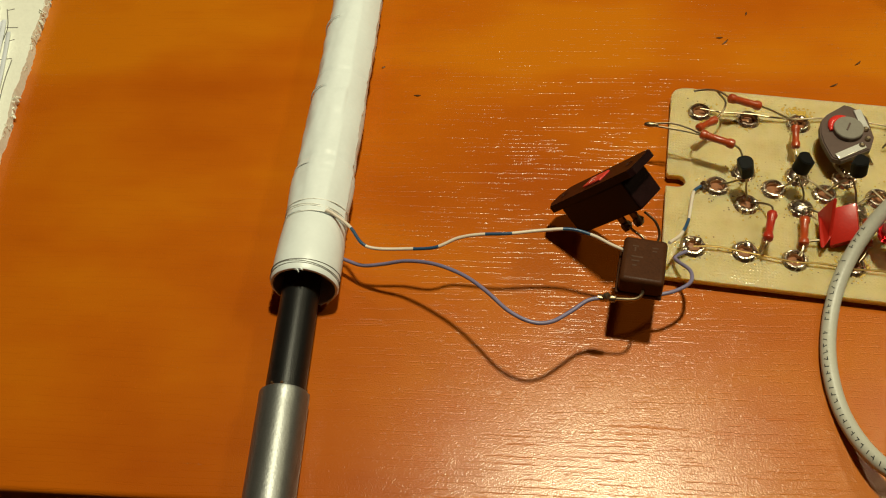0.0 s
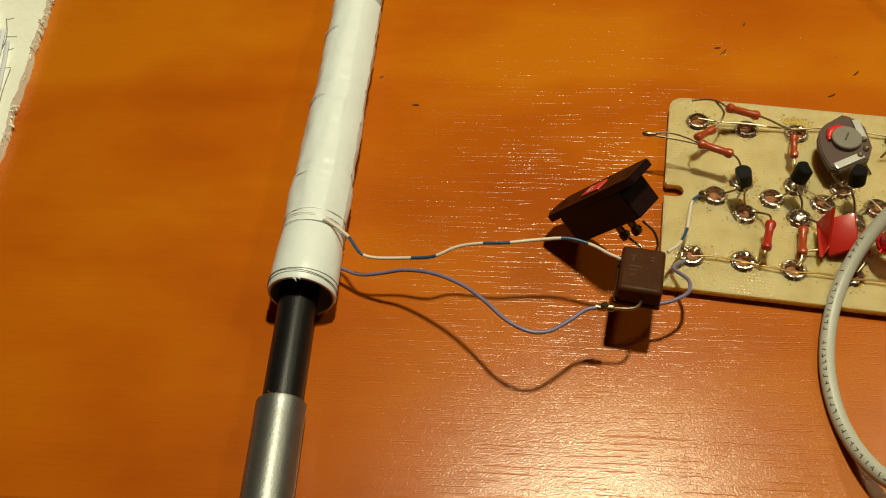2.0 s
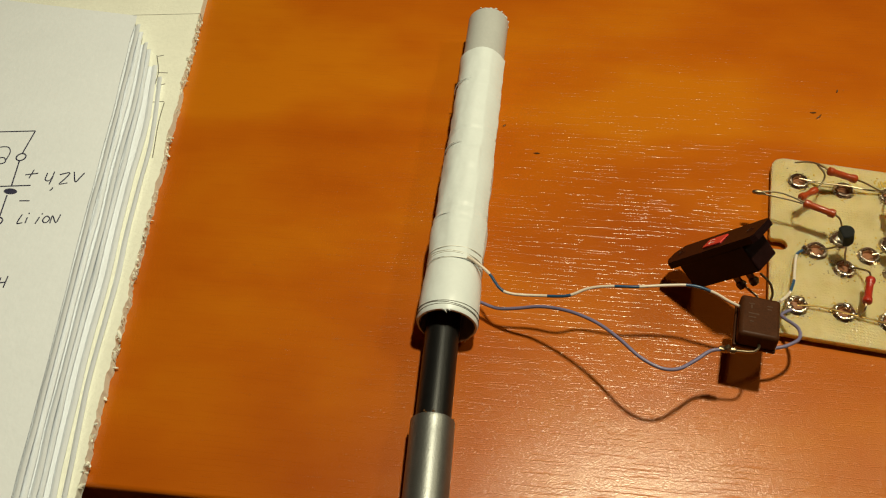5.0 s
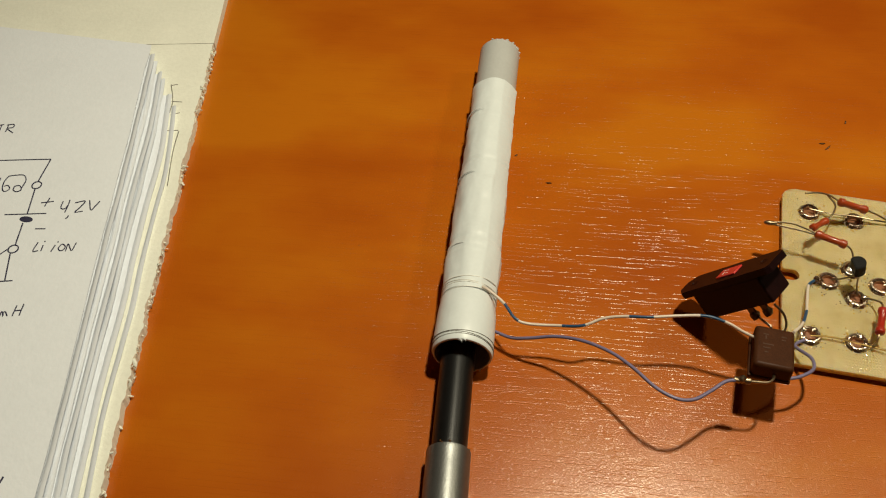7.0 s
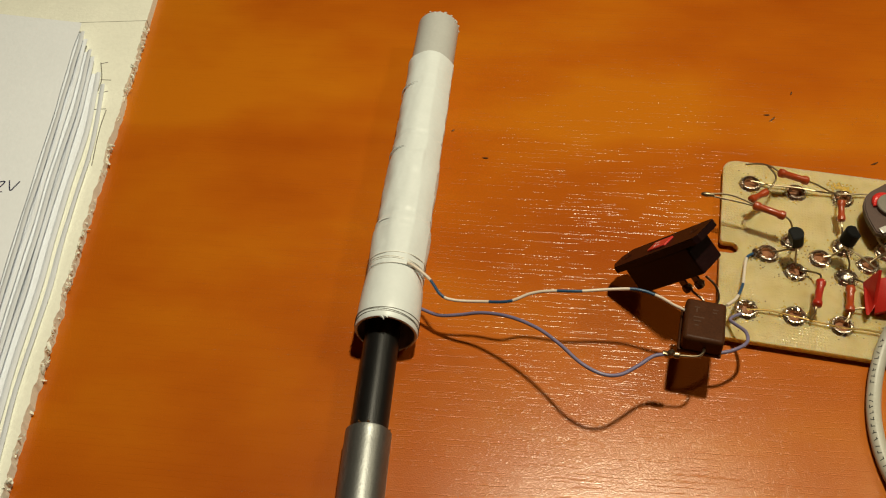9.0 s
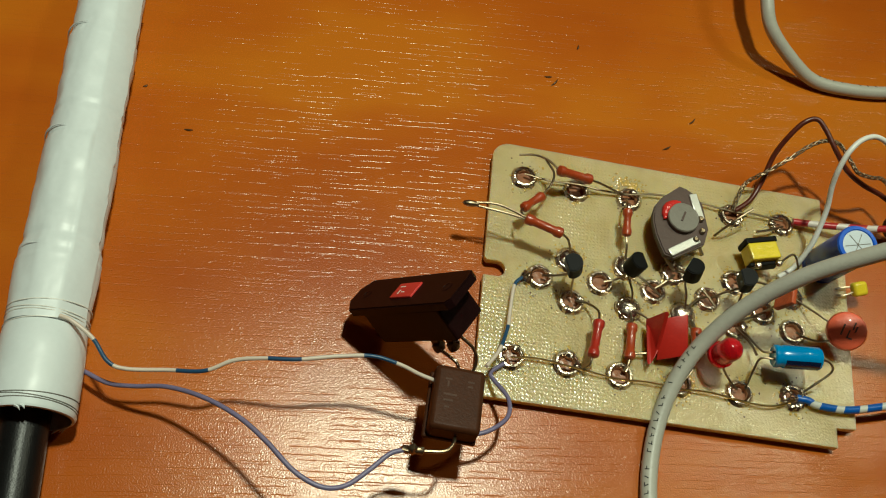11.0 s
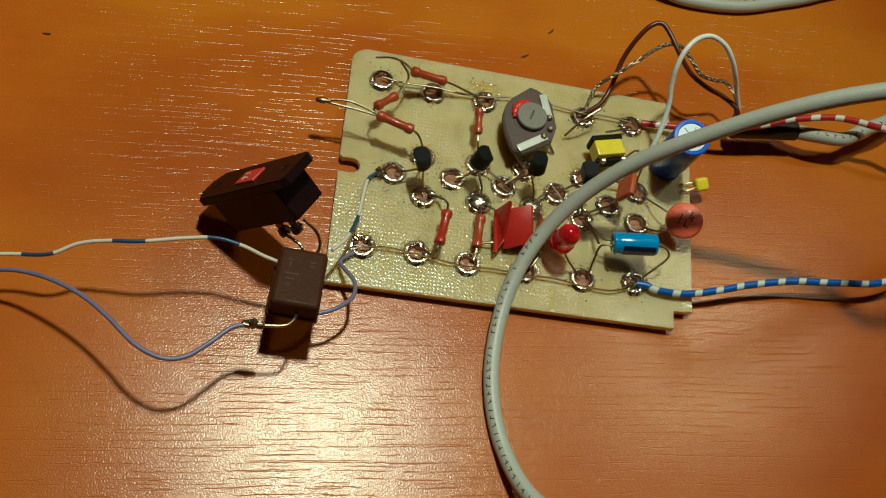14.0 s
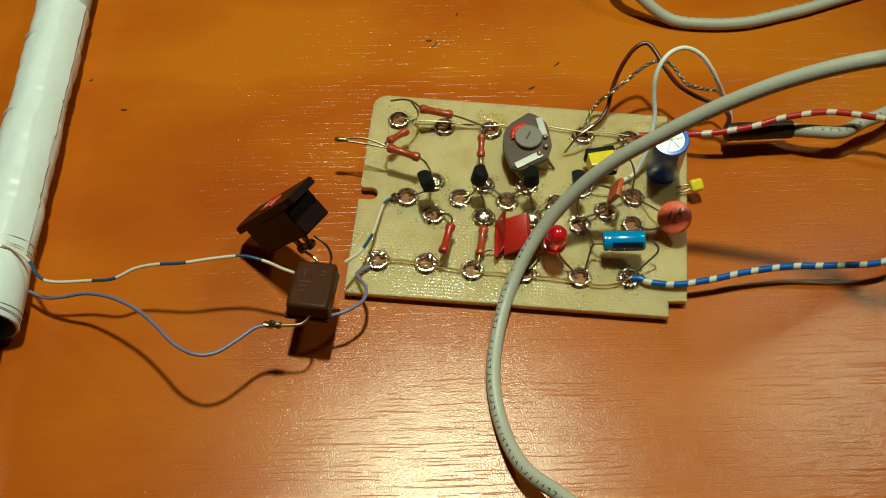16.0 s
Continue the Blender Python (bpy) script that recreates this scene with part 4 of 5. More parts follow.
    part("lead", tube_bm([a + Vector((0.2, 0.8, 0)), (61.7, 17.1, 8.6), (60.5, 21.4, 5.4), (58.9, 24.2, 4.0)], 0.26, 7), COPPER, small)
    part("lead", tube_bm([a + Vector((0.2, -0.8, 0)), (61.2, 15.2, 8.8), (60.3, 13.2, 7.0), (59.5, 9.6, 3.9)], 0.26, 7), COPPER, small)
    part("lead", tube_bm([b + Vector((-0.2, 0, 0)), (75.9, 15.6, 10.8), (77.0, 14.2, 9.3), (74.2, 11.8, 6.7), (71.9, 10.1, 4.0)], 0.26, 7), COPPER, small)

    big = thing("electrolytic_capacitor", "large deep-blue electrolytic capacitor with scored aluminium top", "capacitor", (81.6, 43.7, 3.0))
    a, b = Vector((80.8, 43.9, 3.1)), Vector((78.8, 39.2, 22.4))
    m = along(a, b)
    n = (b - a).length
    part("can", lathe_bm([(0.0, 0.0), (3.7, 0.0), (4.3, 0.4), (4.35, 1.4), (4.05, 2.0), (4.35, 2.6), (4.35, n - 0.5), (4.1, n), (3.4, n + 0.02), (3.3, n - 0.25)], m, 36), DEEPBLUE, big)
    part("can_top", lathe_bm([(3.4, n - 0.3), (3.3, n - 0.1), (0.0, n - 0.06)], m, 32), CAPTOP, big, "bare aluminium top with a score cross")
    for k in range(3):
        part("score", box_bm((5.6, 0.14, 0.1), m @ Matrix.Translation((0, 0, n - 0.05)) @ Matrix.Rotation(radians(35 + 60 * k), 4, "Z"), 0), MICA, big)
    part("sleeve_lip", lathe_bm([(4.36, n - 0.7), (4.46, n - 0.4), (4.2, n + 0.06), (3.5, n + 0.1), (3.3, n - 0.1)], m, 36, caps=False), LIPBLUE, big, "bright blue shrunk lip of the sleeve")
    part("stripe", strip_bm(m, 4.28, (0.9, -0.5, 0.0), 0.62, 2.6, n - 0.9), CAPSTRIPE, big, "grey polarity stripe")

    yellow = thing("inductor", "small inductor wrapped in bright yellow tape on a black bobbin", "inductor", (64.7, 41.7, 7.6))
    m = Matrix.Translation((63.6, 41.7, 8.0)) @ Matrix.Rotation(radians(15), 4, "Z")
    part("tape", box_bm((7.2, 4.2, 4.4), m, 0.35), YELLOW, yellow)
    part("bobbin", box_bm((7.8, 1.4, 4.6), m @ Matrix.Translation((0, 2.7, 0.1)), 0.3), BLACK, yellow)
    part("bobbin", box_bm((7.4, 1.0, 3.0), m @ Matrix.Translation((0, -2.5, -1.0)), 0.3), BLACK, yellow)
    for x in (-2.6, 2.6):
        part("pin", lathe_bm([(0.0, -0.9), (0.7, -0.5), (0.85, 0), (0.6, 0.6), (0.0, 0.9)], m @ Matrix.Translation((x, -3.4, 1.6)), 14), TIN, yellow, "soldered pin")
    part("lead", tube_bm([m @ Vector((2.6, -3.4, 1.6)), (70.1, 41.2, 10.9), (72.1, 38.6, 8.5), (72.3, 36.9, 5.0), (72.4, 34.9, 4.0)], 0.26, 7), COPPER, yellow)
    part("lead", tube_bm([m @ Vector((-2.6, -3.4, 1.6)), (61.2, 37.4, 8.1), (59.3, 36.4, 4.4)], 0.26, 7), COPPER, yellow)

    tiny = thing("ceramic_capacitor", "tiny yellow ceramic capacitor beyond the board edge", "capacitor", (88.2, 37.5, 7.0))
    part("body", box_bm((3.6, 3.4, 2.4), Matrix.Translation((89.0, 38.4, 5.0)) @ Matrix.Rotation(radians(20), 4, "Z") @ Matrix.Rotation(radians(25), 4, "X"), 0.8, 3), YELLOW, tiny)
    part("lead", tube_bm([(87.7, 38.8, 4.6), (85.9, 38.7, 4.2), (84.0, 38.3, 3.4)], 0.26, 7), COPPER, tiny)
    part("lead", tube_bm([(87.6, 37.5, 4.6), (86.0, 36.7, 4.2), (84.0, 36.6, 3.4)], 0.26, 7), COPPER, tiny)

    led = thing("led", "red translucent round LED on two bent legs", "led", (51.3, 13.4, 12.6))
    m = along((51.3, 13.9, 10.0), (51.5, 12.6, 19.3))
    part("lens", lathe_bm([(0.0, 0.0), (2.9, 0.0), (2.9, 1.0), (2.5, 1.05), (2.5, 5.2)] + [(2.5 * math.cos(a), 5.2 + 2.5 * math.sin(a)) for a in (i * math.pi / 16 for i in range(1, 8))] + [(0.0, 7.7)], m, 28), LEDRED, led)
    part("leg", tube_bm([(51.8, 13.1, 10.1), (53.1, 11.7, 7.7), (56.1, 10.2, 4.6), (57.7, 9.2, 3.8)], 0.28, 7), COPPER, led)
    part("leg", tube_bm([(50.4, 14.5, 10.1), (49.2, 16.0, 8.4), (47.5, 21.7, 5.4), (46.4, 24.9, 4.4)], 0.28, 7), COPPER, led)


build_capacitors()


def build_bus_wires():
    for label, line in (("bare brass bus wire along the front eyelets", [(7.3, 9.1, 3.9), (13.1, 9.5, 4.2), (19.7, 8.9, 4.0), (25.6, 8.1, 4.2), (31.4, 7.6, 4.0), (37.6, 7.8, 4.2), (44.7, 7.4, 4.0), (51.2, 7.5, 4.2), (58.3, 6.7, 4.0), (64.3, 6.3, 4.2), (68.3, 7.4, 4.1), (70.4, 8.8, 4.0)]),
                        ("bare tinned bus wire along the rear eyelets", [(8.0, 55.9, 3.9), (13.8, 54.9, 4.2), (20.8, 55.2, 4.1), (27.0, 54.4, 4.4), (33.7, 54.7, 4.2), (40.0, 55.8, 4.3), (49.3, 55.7, 4.3), (59.4, 54.7, 4.2), (64.8, 54.8, 4.4), (71.9, 54.3, 4.2)])):
        w = thing("bus_wire", label, "wire", line[0], group="bus wires on the board")
        part("wire", tube_bm(line, 0.24, 8), GOLD if "front" in label else COPPER, w)
    links = [[(44.1, 34.8, 4.2), (42.0, 32.6, 5.0), (39.5, 30.7, 4.0)], [(33.1, 34.4, 4.6), (35.7, 32.3, 5.2), (40.9, 29.0, 3.9)], [(46.1, 26.2, 4.6), (49.0, 29.0, 5.0), (51.9, 30.8, 3.9)], [(53.7, 28.5, 3.9), (52.1, 30.6, 4.1), (50.8, 32.3, 4.0)],
             [(58.5, 25.3, 4.2), (61.6, 26.7, 5.0), (65.0, 28.8, 3.9)], [(58.2, 23.8, 4.2), (60.7, 20.3, 5.2), (61.2, 16.7, 7.0)], [(54.2, 47.0, 4.2), (57.0, 48.7, 9.1), (61.1, 51.7, 11.0)], [(59.1, 35.1, 4.2), (63.4, 34.8, 7.0), (71.8, 34.6, 4.0)],
             [(64.6, 49.5, 5.0), (68.1, 50.6, 5.2), (71.8, 52.7, 4.2)]]
    for line in links:
        w = thing("link_wire", "short bare tinned link wire between eyelets", "wire", line[0], group="link wires on the board")
        part("wire", tube_bm(line, 0.30, 7), COPPER, w)


build_bus_wires()


def build_wire_joint():
    j = thing("solder_joint", "spiky dark soldered joint where the marked wire meets the board", "solder joint", (10.3, 29.9, 3.4))
    rnd = random.Random(4)
    for k in range(7):
        a = k * 0.9
        part("solder", lathe_bm([(0.0, -0.7), (0.5, -0.4), (0.6, 0.1), (0.0, 0.8)], Matrix.Translation((9.9 + 0.9 * math.cos(a), 28.9 + 1.1 * math.sin(a), 3.7 + 0.2 * math.sin(3 * a))), 10,
             wobble=lambda q, z, s=k: 0.3 * noise.noise(Vector((math.cos(q) * 2 + s, math.sin(q) * 2, z)))), TIN if k % 2 else DARKHOLE, j)


build_wire_joint()


# ---- the brown block and the slide switch beside the board ----
def build_block():
    b = thing("moulded_capacitor", "dark brown moulded block capacitor held up by its wires", "capacitor", (-4, -5, 16))
    m = axes((-5.2, -7.0, 15.6), *(Matrix.Rotation(radians(-2.5), 3, "Z") @ Matrix.Rotation(radians(-6), 3, "X")).transposed())
    part("body", box_bm((9.8, 13.2, 5.6), m, 1.0, 3), BROWNBOX, b)
    part("rim", box_bm((10.4, 13.8, 1.2), m @ Matrix.Translation((-0.3, 0, -2.2)), 0.4), BROWNBOX, b)
    for k, (x, y, w, h) in enumerate(((-2.2, 3.6, 1.3, 0.35), (-2.2, 2.6, 0.35, 1.2), (-1.6, 0.4, 2.6, 0.4), (-1.9, -0.8, 1.8, 0.35), (-2.0, -2.2, 0.9, 0.35), (2.2, 3.6, 1.3, 0.35), (2.1, 2.6, 1.0, 0.35))):
        part("print_bar", box_bm((w, h, 0.06), m @ Matrix.Translation((x, y, 2.81)), 0), BLOCKPRINT, b)
    part("lead", tube_bm([m @ Vector((0.6, -6.2, -0.6)), m @ Vector((0.5, -8.0, 0.2)), (-6.4, -16.8, 17.2), (-9.6, -17.4, 17.3), (-12.9, -17.5, 17.3)], 0.36, 8), COPPER, b)
    part("lead", tube_bm([m @ Vector((0.0, 6.2, -0.6)), (-5.6, 1.2, 15.5), (-7.5, 2.4, 16), (-9.0, 2.8, 17)], 0.36, 8), TIN, b)
    part("lead", tube_bm([m @ Vector((2.0, 6.2, -0.6)), (-2.0, 1.6, 16.5), (-3.2, 3.4, 19), (-6.0, 4.6, 21.0)], 0.32, 8), COPPER, b)
    j = thing("solder_joint", "twisted and soldered wire joint hanging in the air", "solder joint", (-11.8, -14.8, 16))
    for k, p in enumerate(((-11.4, -17.5, 17.3), (-12.6, -17.4, 17.5), (-13.8, -17.5, 17.2))):
        part("solder", lathe_bm([(0.0, -1.1), (0.65, -0.7), (1.05 if k == 1 else 0.75, 0), (0.6, 0.8), (0.0, 1.2)], along(p, Vector(p) + Vector((-1, 0.1, 0.1))), 14, wobble=lambda a, z, s=k: 0.42 * noise.noise(Vector((math.cos(a) * 2 + s, math.sin(a) * 2, z)))), COPPER, j)


build_block()


def build_switch():
    u = Vector((0.56, -0.22, 0.80)).normalized()
    w = Vector((-0.485, -0.868, 0.10))
    w = (w - u * w.dot(u)).normalized()
    n = w.cross(u).normalized()
    c = Vector((-17.4, 12.2, 20.4))
    m = axes(c, u, w, n)
    s = thing("slide_switch", "black-brown slide switch with a red slider, propped on one end", "switch", (-26, 15, 2))
    out = [(-16.6, -2.0), (-14.2, -4.7), (15.6, -4.7), (16.6, -3.6), (16.6, 3.6), (15.6, 4.7), (-14.2, 4.7), (-16.6, 2.0)]
    part("flange", plate_bm(out[::-1], -0.9, 0.9, m, 0.25), SWITCHBLACK, s)
    body = part("body", box_bm((23.2, 8.6, 8.0), m @ Matrix.Translation((0.2, 0, -4.9)), 0.5), SWITCHBLACK, s)
    slide = part("slider", box_bm((6.6, 4.2, 0.7), m @ Matrix.Translation((0.8, 0.2, 0.95)), 0.2), LABELRED, s, "red slider with worn white marking")
    for x, y, a, b in ((-1.4, -0.9, 1.5, 0.25), (-1.4, 0.6, 0.25, 1.2), (-0.2, 0.7, 0.9, 0.25)):
        part("print_bar", box_bm((a, b, 0.06), m @ Matrix.Translation((x + 0.8, y + 0.2, 1.32)), 0), WHITEWIRE, slide)
    for x in (-12.4, 12.6):
        part("screw_hole", lathe_bm([(0.7, 0.7), (0.85, 0.98), (1.15, 0.96), (1.3, 0.9)], m @ Matrix.Translation((x, 0, 0)), 18, caps=False), SWITCHBLACK, s, "worn rim of a screw hole")
    for x, y in ((2.0, 2.4), (6.2, 2.2)):
        lug = part("terminal", box_bm((2.2, 0.6, 3.6), m @ Matrix.Translation((x, y, -10.4)), 0.2), DARKHOLE, s, "tarnished solder lug")
        part("solder_blob", lathe_bm([(0.0, -1.3), (1.0, -0.9), (1.35, 0.0), (1.0, 0.9), (0.0, 1.3)], m @ Matrix.Translation((x, y, -11.8)), 14, wobble=lambda a, z: 0.3 * noise.noise(Vector((math.cos(a) * 2, math.sin(a) * 2, z)))), DARKHOLE, lug)


build_switch()


# ---- cables and wires ----
def wire(name, label, line, r, material, group="", sides=10, part_name="insulation"):
    t = thing(name, label, "wire" if "wire" in name else "cable", line[0], group=group)
    part(part_name, tube_bm(line, r, sides), material, t)
    return t


WHITE_LINE = [(-81.4, -0.6, 15.5), (-79.2, -0.9, 14.5), (-74.8, -3.4, 13.5), (-71.1, -7.3, 13.0), (-67.5, -8.1, 12.5), (-60.1, -7.2, 12.5), (-53.2, -6.9, 14.0), (-48.1, -4.6, 15.5), (-42.8, -3.9, 17.0), (-36.2, -3.5, 18.0), (-28.6, -1.9, 18.5), (-22.2, -1.1, 19.0), (-17.0, -1.8, 18.5), (-13.0, -2.6, 17.0), (-10.4, -2.9, 16.0), (-9.2, -2.9, 15.0)]
WRAP_LINE = [(97.7, 55.5, 7.0), (104.7, 56.5, 7.0), (115.5, 58.0, 7.0)]
wire("hookup_wire", "thin white wire with blue marks from the coil", WHITE_LINE, 0.41, BLUEWHITE, "thin wires from the coil")
wire("hookup_wire", "thin white wire with blue marks soldered to the board", [(0.7, 2.6, 13.0), (3.6, 7.7, 10.0), (5.5, 14.1, 7.5), (6.1, 18.9, 6.0), (7.0, 25.8, 4.5), (8.7, 28.3, 4.0)], 0.41, BLUEWHITE, "thin wires from the coil")
wire("hookup_wire", "thin blue-grey wire from the coil to the solder joint", [(-77.3, -7.1, 5.0), (-71.5, -9.4, 6.5), (-66.1, -10.1, 9.0), (-59.5, -10.3, 12.0), (-52.1, -12.3, 15.0), (-44.8, -15.7, 17.0), (-39.0, -19.8, 18.0), (-33.3, -24.5, 18.5), (-28.1, -26.6, 18.5), (-23.9, -25.7, 18.0), (-20.0, -22.2, 17.5), (-16.6, -18.7, 17.3), (-13.4, -17.5, 17.2)], 0.46, BLUEWIRE, "thin wires from the coil")
wire("hookup_wire", "thin blue-grey wire looping from block to board", [(-1.1, -11.6, 12.0), (2.6, -10.0, 12.0), (6.0, -6.5, 11.0), (6.2, -1.9, 9.0), (3.6, 2.6, 6.0), (3.1, 4.7, 4.8), (5.8, 7.3, 4.0)], 0.46, BLUEWIRE, "thin wires from the coil")
wire("lead_wire", "dark brown wire arching over the board edge", [(59.7, 54.8, 4.5), (63.5, 58.1, 5.0), (65.7, 62.1, 6.5), (66.1, 64.1, 9.0), (67.2, 67.7, 12.0), (68.9, 70.4, 16.0), (71.5, 73.0, 19.0), (74.4, 73.9, 20.0), (76.7, 71.5, 19.5), (79.6, 66.9, 18.0), (83.3, 63.8, 15.5), (88.2, 62.0, 13.5), (93.8, 60.8, 12.0), (97.6, 58.0, 11.0)] + [WRAP_LINE[0]], 0.62, BROWNWIRE, "wires of the grey cable")
wire("lead_wire", "white wire arching high over the board edge", [(69.5, 38.7, 4.0), (73.1, 41.4, 5.0), (75.3, 45.3, 10.0), (76.3, 51.1, 16.0), (75.3, 54.4, 21.0), (75.0, 56.6, 25.0), (76.0, 59.3, 28.0), (78.6, 62.1, 29.5), (82.3, 63.7, 29.5), (86.3, 63.1, 28.0), (89.5, 61.7, 25.0), (92.2, 60.7, 21.0), (95.0, 60.4, 16.0), (98.3, 58.8, 10.0)] + [WRAP_LINE[0]], 0.62, WHITEWIRE, "wires of the grey cable")


def build_braid():
    t = thing("braid_wire", "twisted bare tinned shield braid arching to the board", "wire", (58, 51, 4), group="wires of the grey cable")
    core = smooth_path([(59.3, 54.8, 4.5), (61.0, 60.1, 6.0), (62.4, 62.0, 7.5), (65.7, 63.3, 11.0), (69.9, 65.7, 14.0), (74.2, 68.7, 16.5), (77.7, 69.7, 18.0), (80.7, 69.1, 18.0), (83.9, 66.0, 16.5), (86.4, 64.2, 15.0), (90.6, 64.6, 13.5), (94.9, 65.5, 12.0), (98.0, 61.4, 10.5)] + [WRAP_LINE[0]], 10)
    for k in range(6):
        pts = []
        for i, q in enumerate(core):
            d = (core[min(i + 1, len(core) - 1)] - core[max(i - 1, 0)]).normalized()
            a = d.orthogonal().normalized()
            b = d.cross(a)
            ph = (1 if k % 2 else -1) * i * 0.5 + k * 1.047
            pts.append(q + (a * math.cos(ph) + b * math.sin(ph)) * 0.36)
        part("strand", tube_bm(pts, 0.17, 6, 2), BRAID, t)


build_braid()
wire("supply_wire", "red wire with white bands running off from the board", [(74.4, 54.4, 4.5), (81.8, 53.8, 6.0), (88.2, 53.2, 8.0), (93.2, 53.2, 9.0), (99.1, 54.0, 10.0), (104.9, 55.2, 11.0), (110.6, 56.8, 12.5), (116.4, 57.8, 13.5), (122.3, 58.7, 14.0), (128.2, 58.8, 14.0), (134.3, 58.5, 13.5), (138.7, 58.3, 13.0)] + [(150.0, 56.0, 10.0), (190.0, 58.0, 2.0)], 0.85, REDBAND)
blue_wire = wire("supply_wire", "blue wire with white bands running off from the board", [(71.3, 9.2, 4.0), (73.6, 8.8, 4.5), (75.7, 8.0, 4.5), (82.6, 7.9, 4.6), (91.0, 9.8, 5.0), (99.5, 12.3, 5.5), (110.7, 14.6, 6.0), (121.8, 15.5, 6.5), (134.2, 17.5, 7.0)] + [(146.0, 26.0, 8.0), (165.0, 50.0, 4.0), (190.0, 80.0, 1.0)], 0.85, BLUEBAND)


def build_frayed_end():
    rnd = random.Random(21)
    start = Vector([(71.3, 9.2, 4.0), (73.6, 8.8, 4.5), (75.7, 8.0, 4.5), (82.6, 7.9, 4.6), (91.0, 9.8, 5.0), (99.5, 12.3, 5.5), (110.7, 14.6, 6.0), (121.8, 15.5, 6.5), (134.2, 17.5, 7.0)][0])
    for k in range(11):
        end = Vector((70.9 + rnd.uniform(-3.6, 1.5), 9.5 + rnd.uniform(-2.2, 2.4), 3.7 + rnd.uniform(0.0, 1.2)))
        mid = start.lerp(end, 0.55) + Vector((rnd.uniform(-0.6, 0.6), rnd.uniform(-0.8, 0.8), rnd.uniform(0.3, 1.3)))
        part("strand", tube_bm([start + Vector((0.4, 0, 0)), mid, end], 0.15, 5, 4), TIN, blue_wire, "frayed tinned strand")


build_frayed_end()


def letter_marks(t, line, r, start, count, gap, roll):
    """Worn black print along a cable, as short strokes."""
    pts = smooth_path(line, 8)
    rnd = random.Random(count)
    dist, i = 0.0, 0
    nxt = start
    made = 0
    while i < len(pts) - 1 and made < count:
        step = (pts[i + 1] - pts[i]).length
        while dist + step > nxt and made < count:
            q = pts[i].lerp(pts[i + 1], (nxt - dist) / step)
            d = (pts[i + 1] - pts[i]).normalized()
            up = (Vector((0, 0, 1)) - d * d.z).normalized()
            side = d.cross(up)
            out = (up * math.cos(roll) + side * math.sin(roll)).normalized()
            m = axes(q + out * (r + 0.01), d, out.cross(d), out)
            part("print_bar", box_bm((0.18, 0.95, 0.05), m @ Matrix.Rotation(rnd.uniform(-0.5, 0.5), 4, "Z"), 0), PRINT, t)
            if rnd.random() < 0.6:
                part("print_bar", box_bm((0.65, 0.17, 0.05), m @ Matrix.Translation((0.3, rnd.uniform(-0.4, 0.4), 0)), 0), PRINT, t)
            nxt += gap * (2.2 if rnd.random() < 0.15 else 1)
            made += 1
        dist += step
        i += 1


CABLE_LINE = [(112.0, -120.0, -60.0), (94.0, -96.0, -8.0), (78.0, -75.0, 13.0), (65.0, -59.0, 14.0)] + [(54.6, -49.6, 10.0), (45.7, -41.6, 5.0), (40.6, -30.8, 1.7), (38.2, -19.1, 1.6), (38.8, -6.8, 1.8), (41.4, 4.7, 4.3), (46.2, 14.4, 9.7), (53.1, 21.5, 17.8), (62.0, 25.9, 27.6), (72.8, 28.1, 37.6), (84.7, 29.6, 47.7), (97.4, 29.8, 57.2), (111.4, 28.5, 65.5), (126.8, 25.0, 72.0)] + [(190.0, 60.0, 25.0), (240.0, 90.0, 2.4), (300.0, 130.0, 2.4)]
cable = wire("round_cable", "light grey round cable with black print arching over the board", CABLE_LINE, 1.75, CABLEGREY, "grey cables", 20, "jacket")
letter_marks(cable, CABLE_LINE, 1.75, 128.0, 42, 1.7, -0.6)
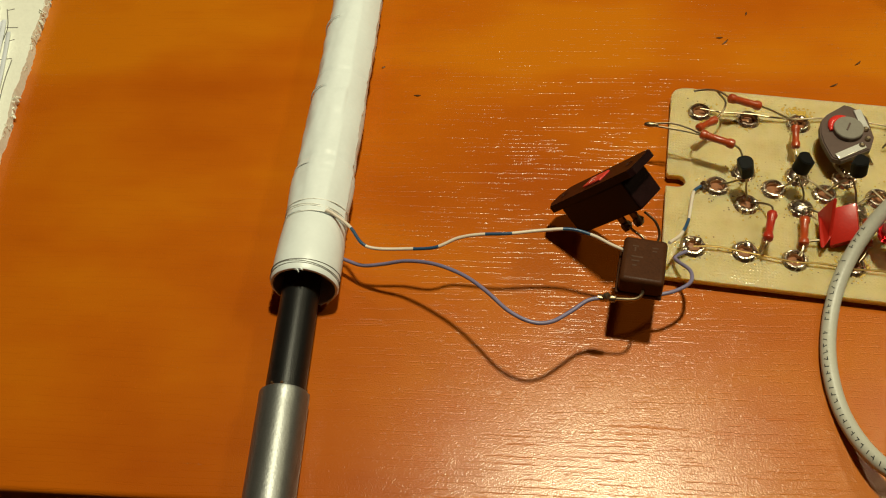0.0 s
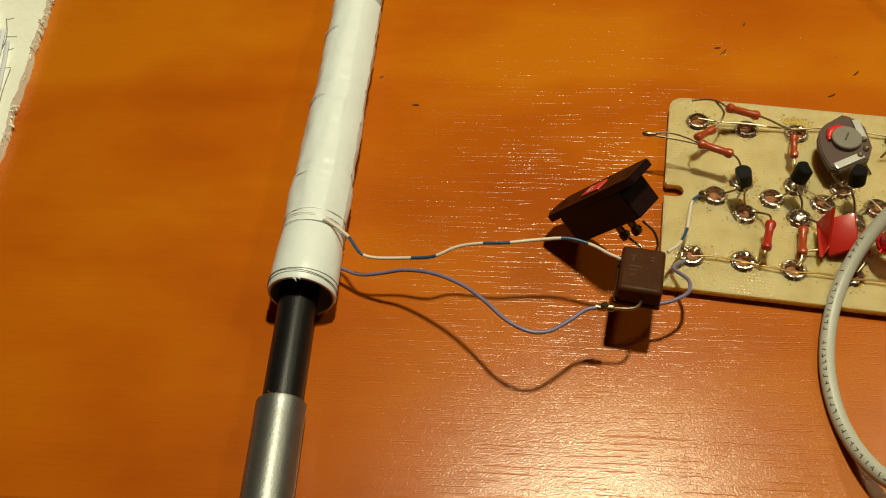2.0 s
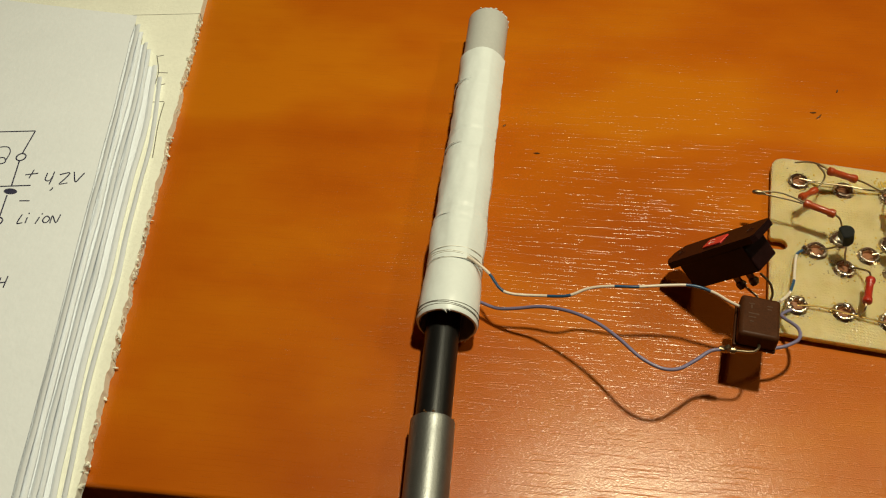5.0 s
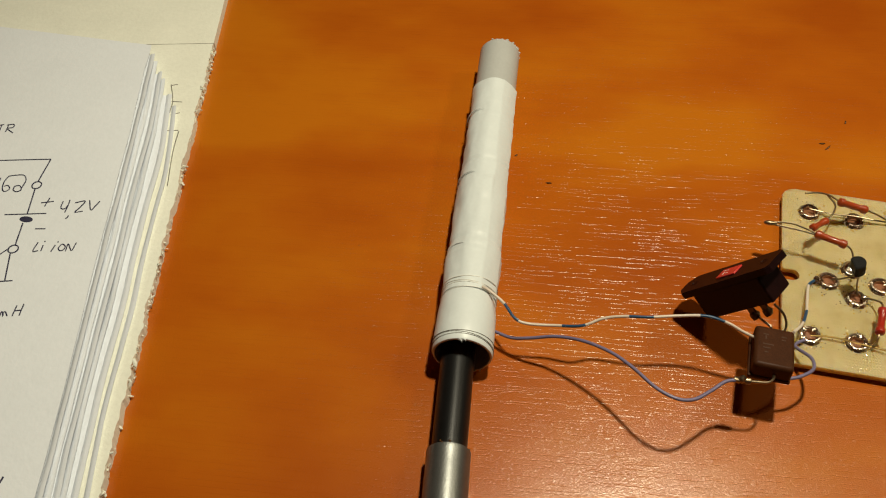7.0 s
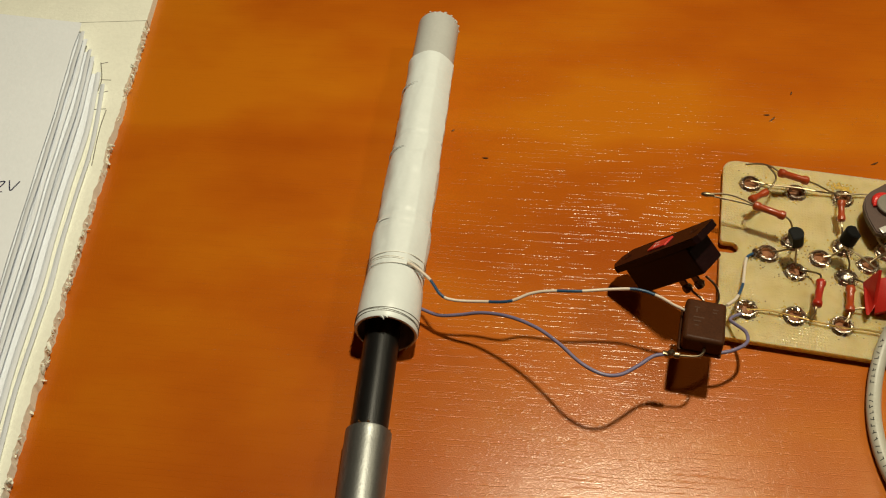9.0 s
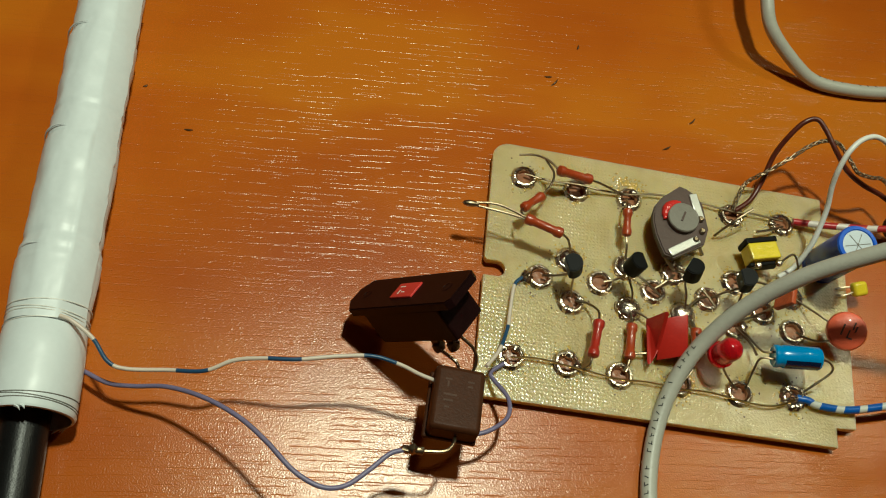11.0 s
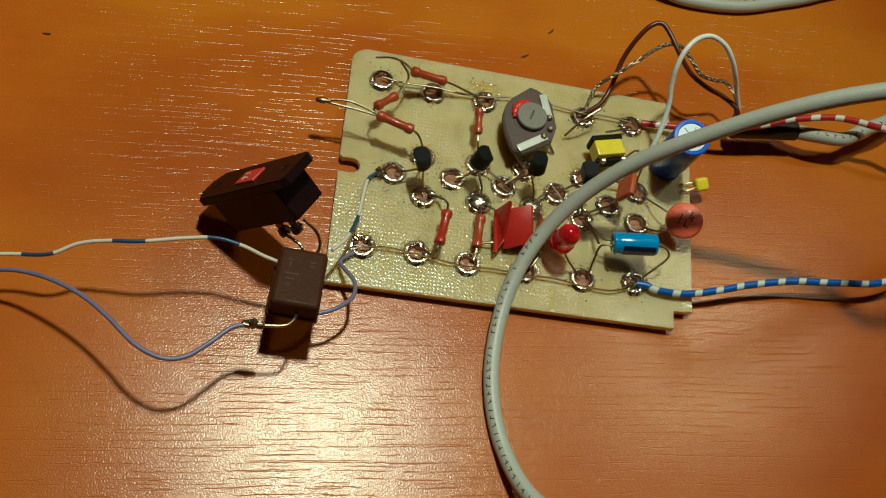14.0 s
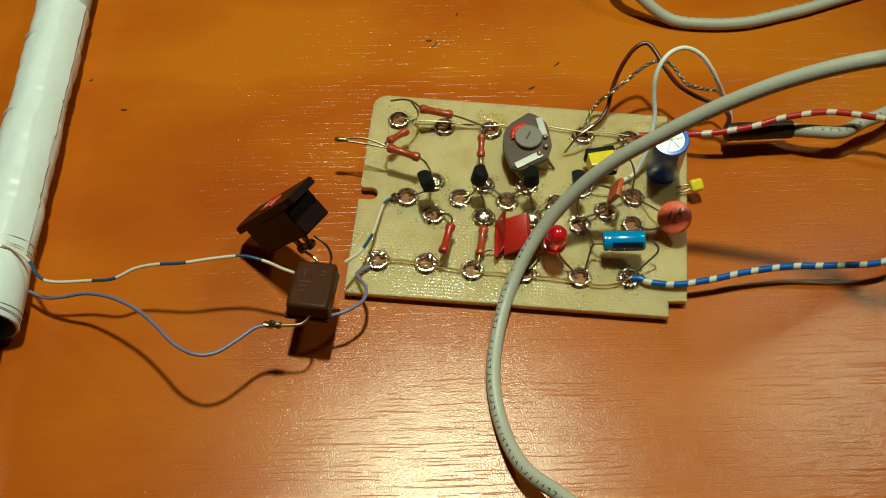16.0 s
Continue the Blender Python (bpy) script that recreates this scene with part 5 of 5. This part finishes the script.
LOOP_LINE = [(95.0, 240.0, 1.9), (78.0, 185.0, 9.0), (68.0, 150.0, 16.0)] + [(66.4, 126.5, 16.9), (67.5, 116.9, 15.4), (69.9, 109.7, 11.6), (76.8, 105.3, 6.8), (85.8, 102.1, 2.4), (96.5, 101.5, 1.8), (108.5, 103.1, 1.8), (120.4, 107.5, 1.8), (132.6, 112.8, 1.8), (165.0, 130.0, 1.8), (205.0, 160.0, 1.8)]
loop = wire("round_cable", "light grey round cable curving across the desk", LOOP_LINE, 1.75, CABLEGREY, "grey cables", 20, "jacket")
letter_marks(loop, LOOP_LINE, 1.75, 158.0, 10, 2.4, -0.6)
GREY_LINE = [(114.7, 57.9, 7.0), (121.1, 56.9, 8.0), (128.8, 57.3, 8.0), (135.5, 61.6, 8.0), (141.9, 65.1, 8.0)] + [(155.0, 75.0, 6.0), (190.0, 100.0, 2.3)]
grey = wire("round_cable", "light grey round cable ending in a black sleeve", GREY_LINE, 1.85, CABLEGREY, "grey cables", 20, "jacket")
letter_marks(grey, GREY_LINE, 1.85, 6.0, 14, 2.2, 0.2)
part("sleeve", tube_bm(WRAP_LINE, lambda s: 2.5 + 0.25 * noise.noise(Vector((s * 9, 1, 0))), 16, 8), SHRINK, grey, "wrinkled black shrink sleeve")


# ---- specks and scratches on the desk ----
def build_specks():
    rnd = random.Random(12)
    for x, y, ln, a in ((51.9, 83.0, 2.6, 50), (44.8, 73.2, 2.6, 35), (15.1, 87.8, 3.0, 55), (13.4, 89.4, 2.0, 10), (-71.1, 55.3, 2.0, 5), (-83.5, 65.6, 1.2, 40), (21.0, 101.0, 1.6, 80)):
        t = thing("debris_speck", "tiny dark speck of debris on the desk", "debris", (x, y, 0), group="specks on the desk")
        d = Vector((math.cos(radians(a)), math.sin(radians(a)), 0)) * ln / 2
        p = Vector((x, y, 0.12))
        part("speck", tube_bm([p - d, p + Vector((0.15, -0.1, 0.05)), p + d], lambda s: 0.22 * math.sin(math.pi * min(max(s, 0.05), 0.95)) + 0.05, 6, 5), DARKHOLE, t)


build_specks()
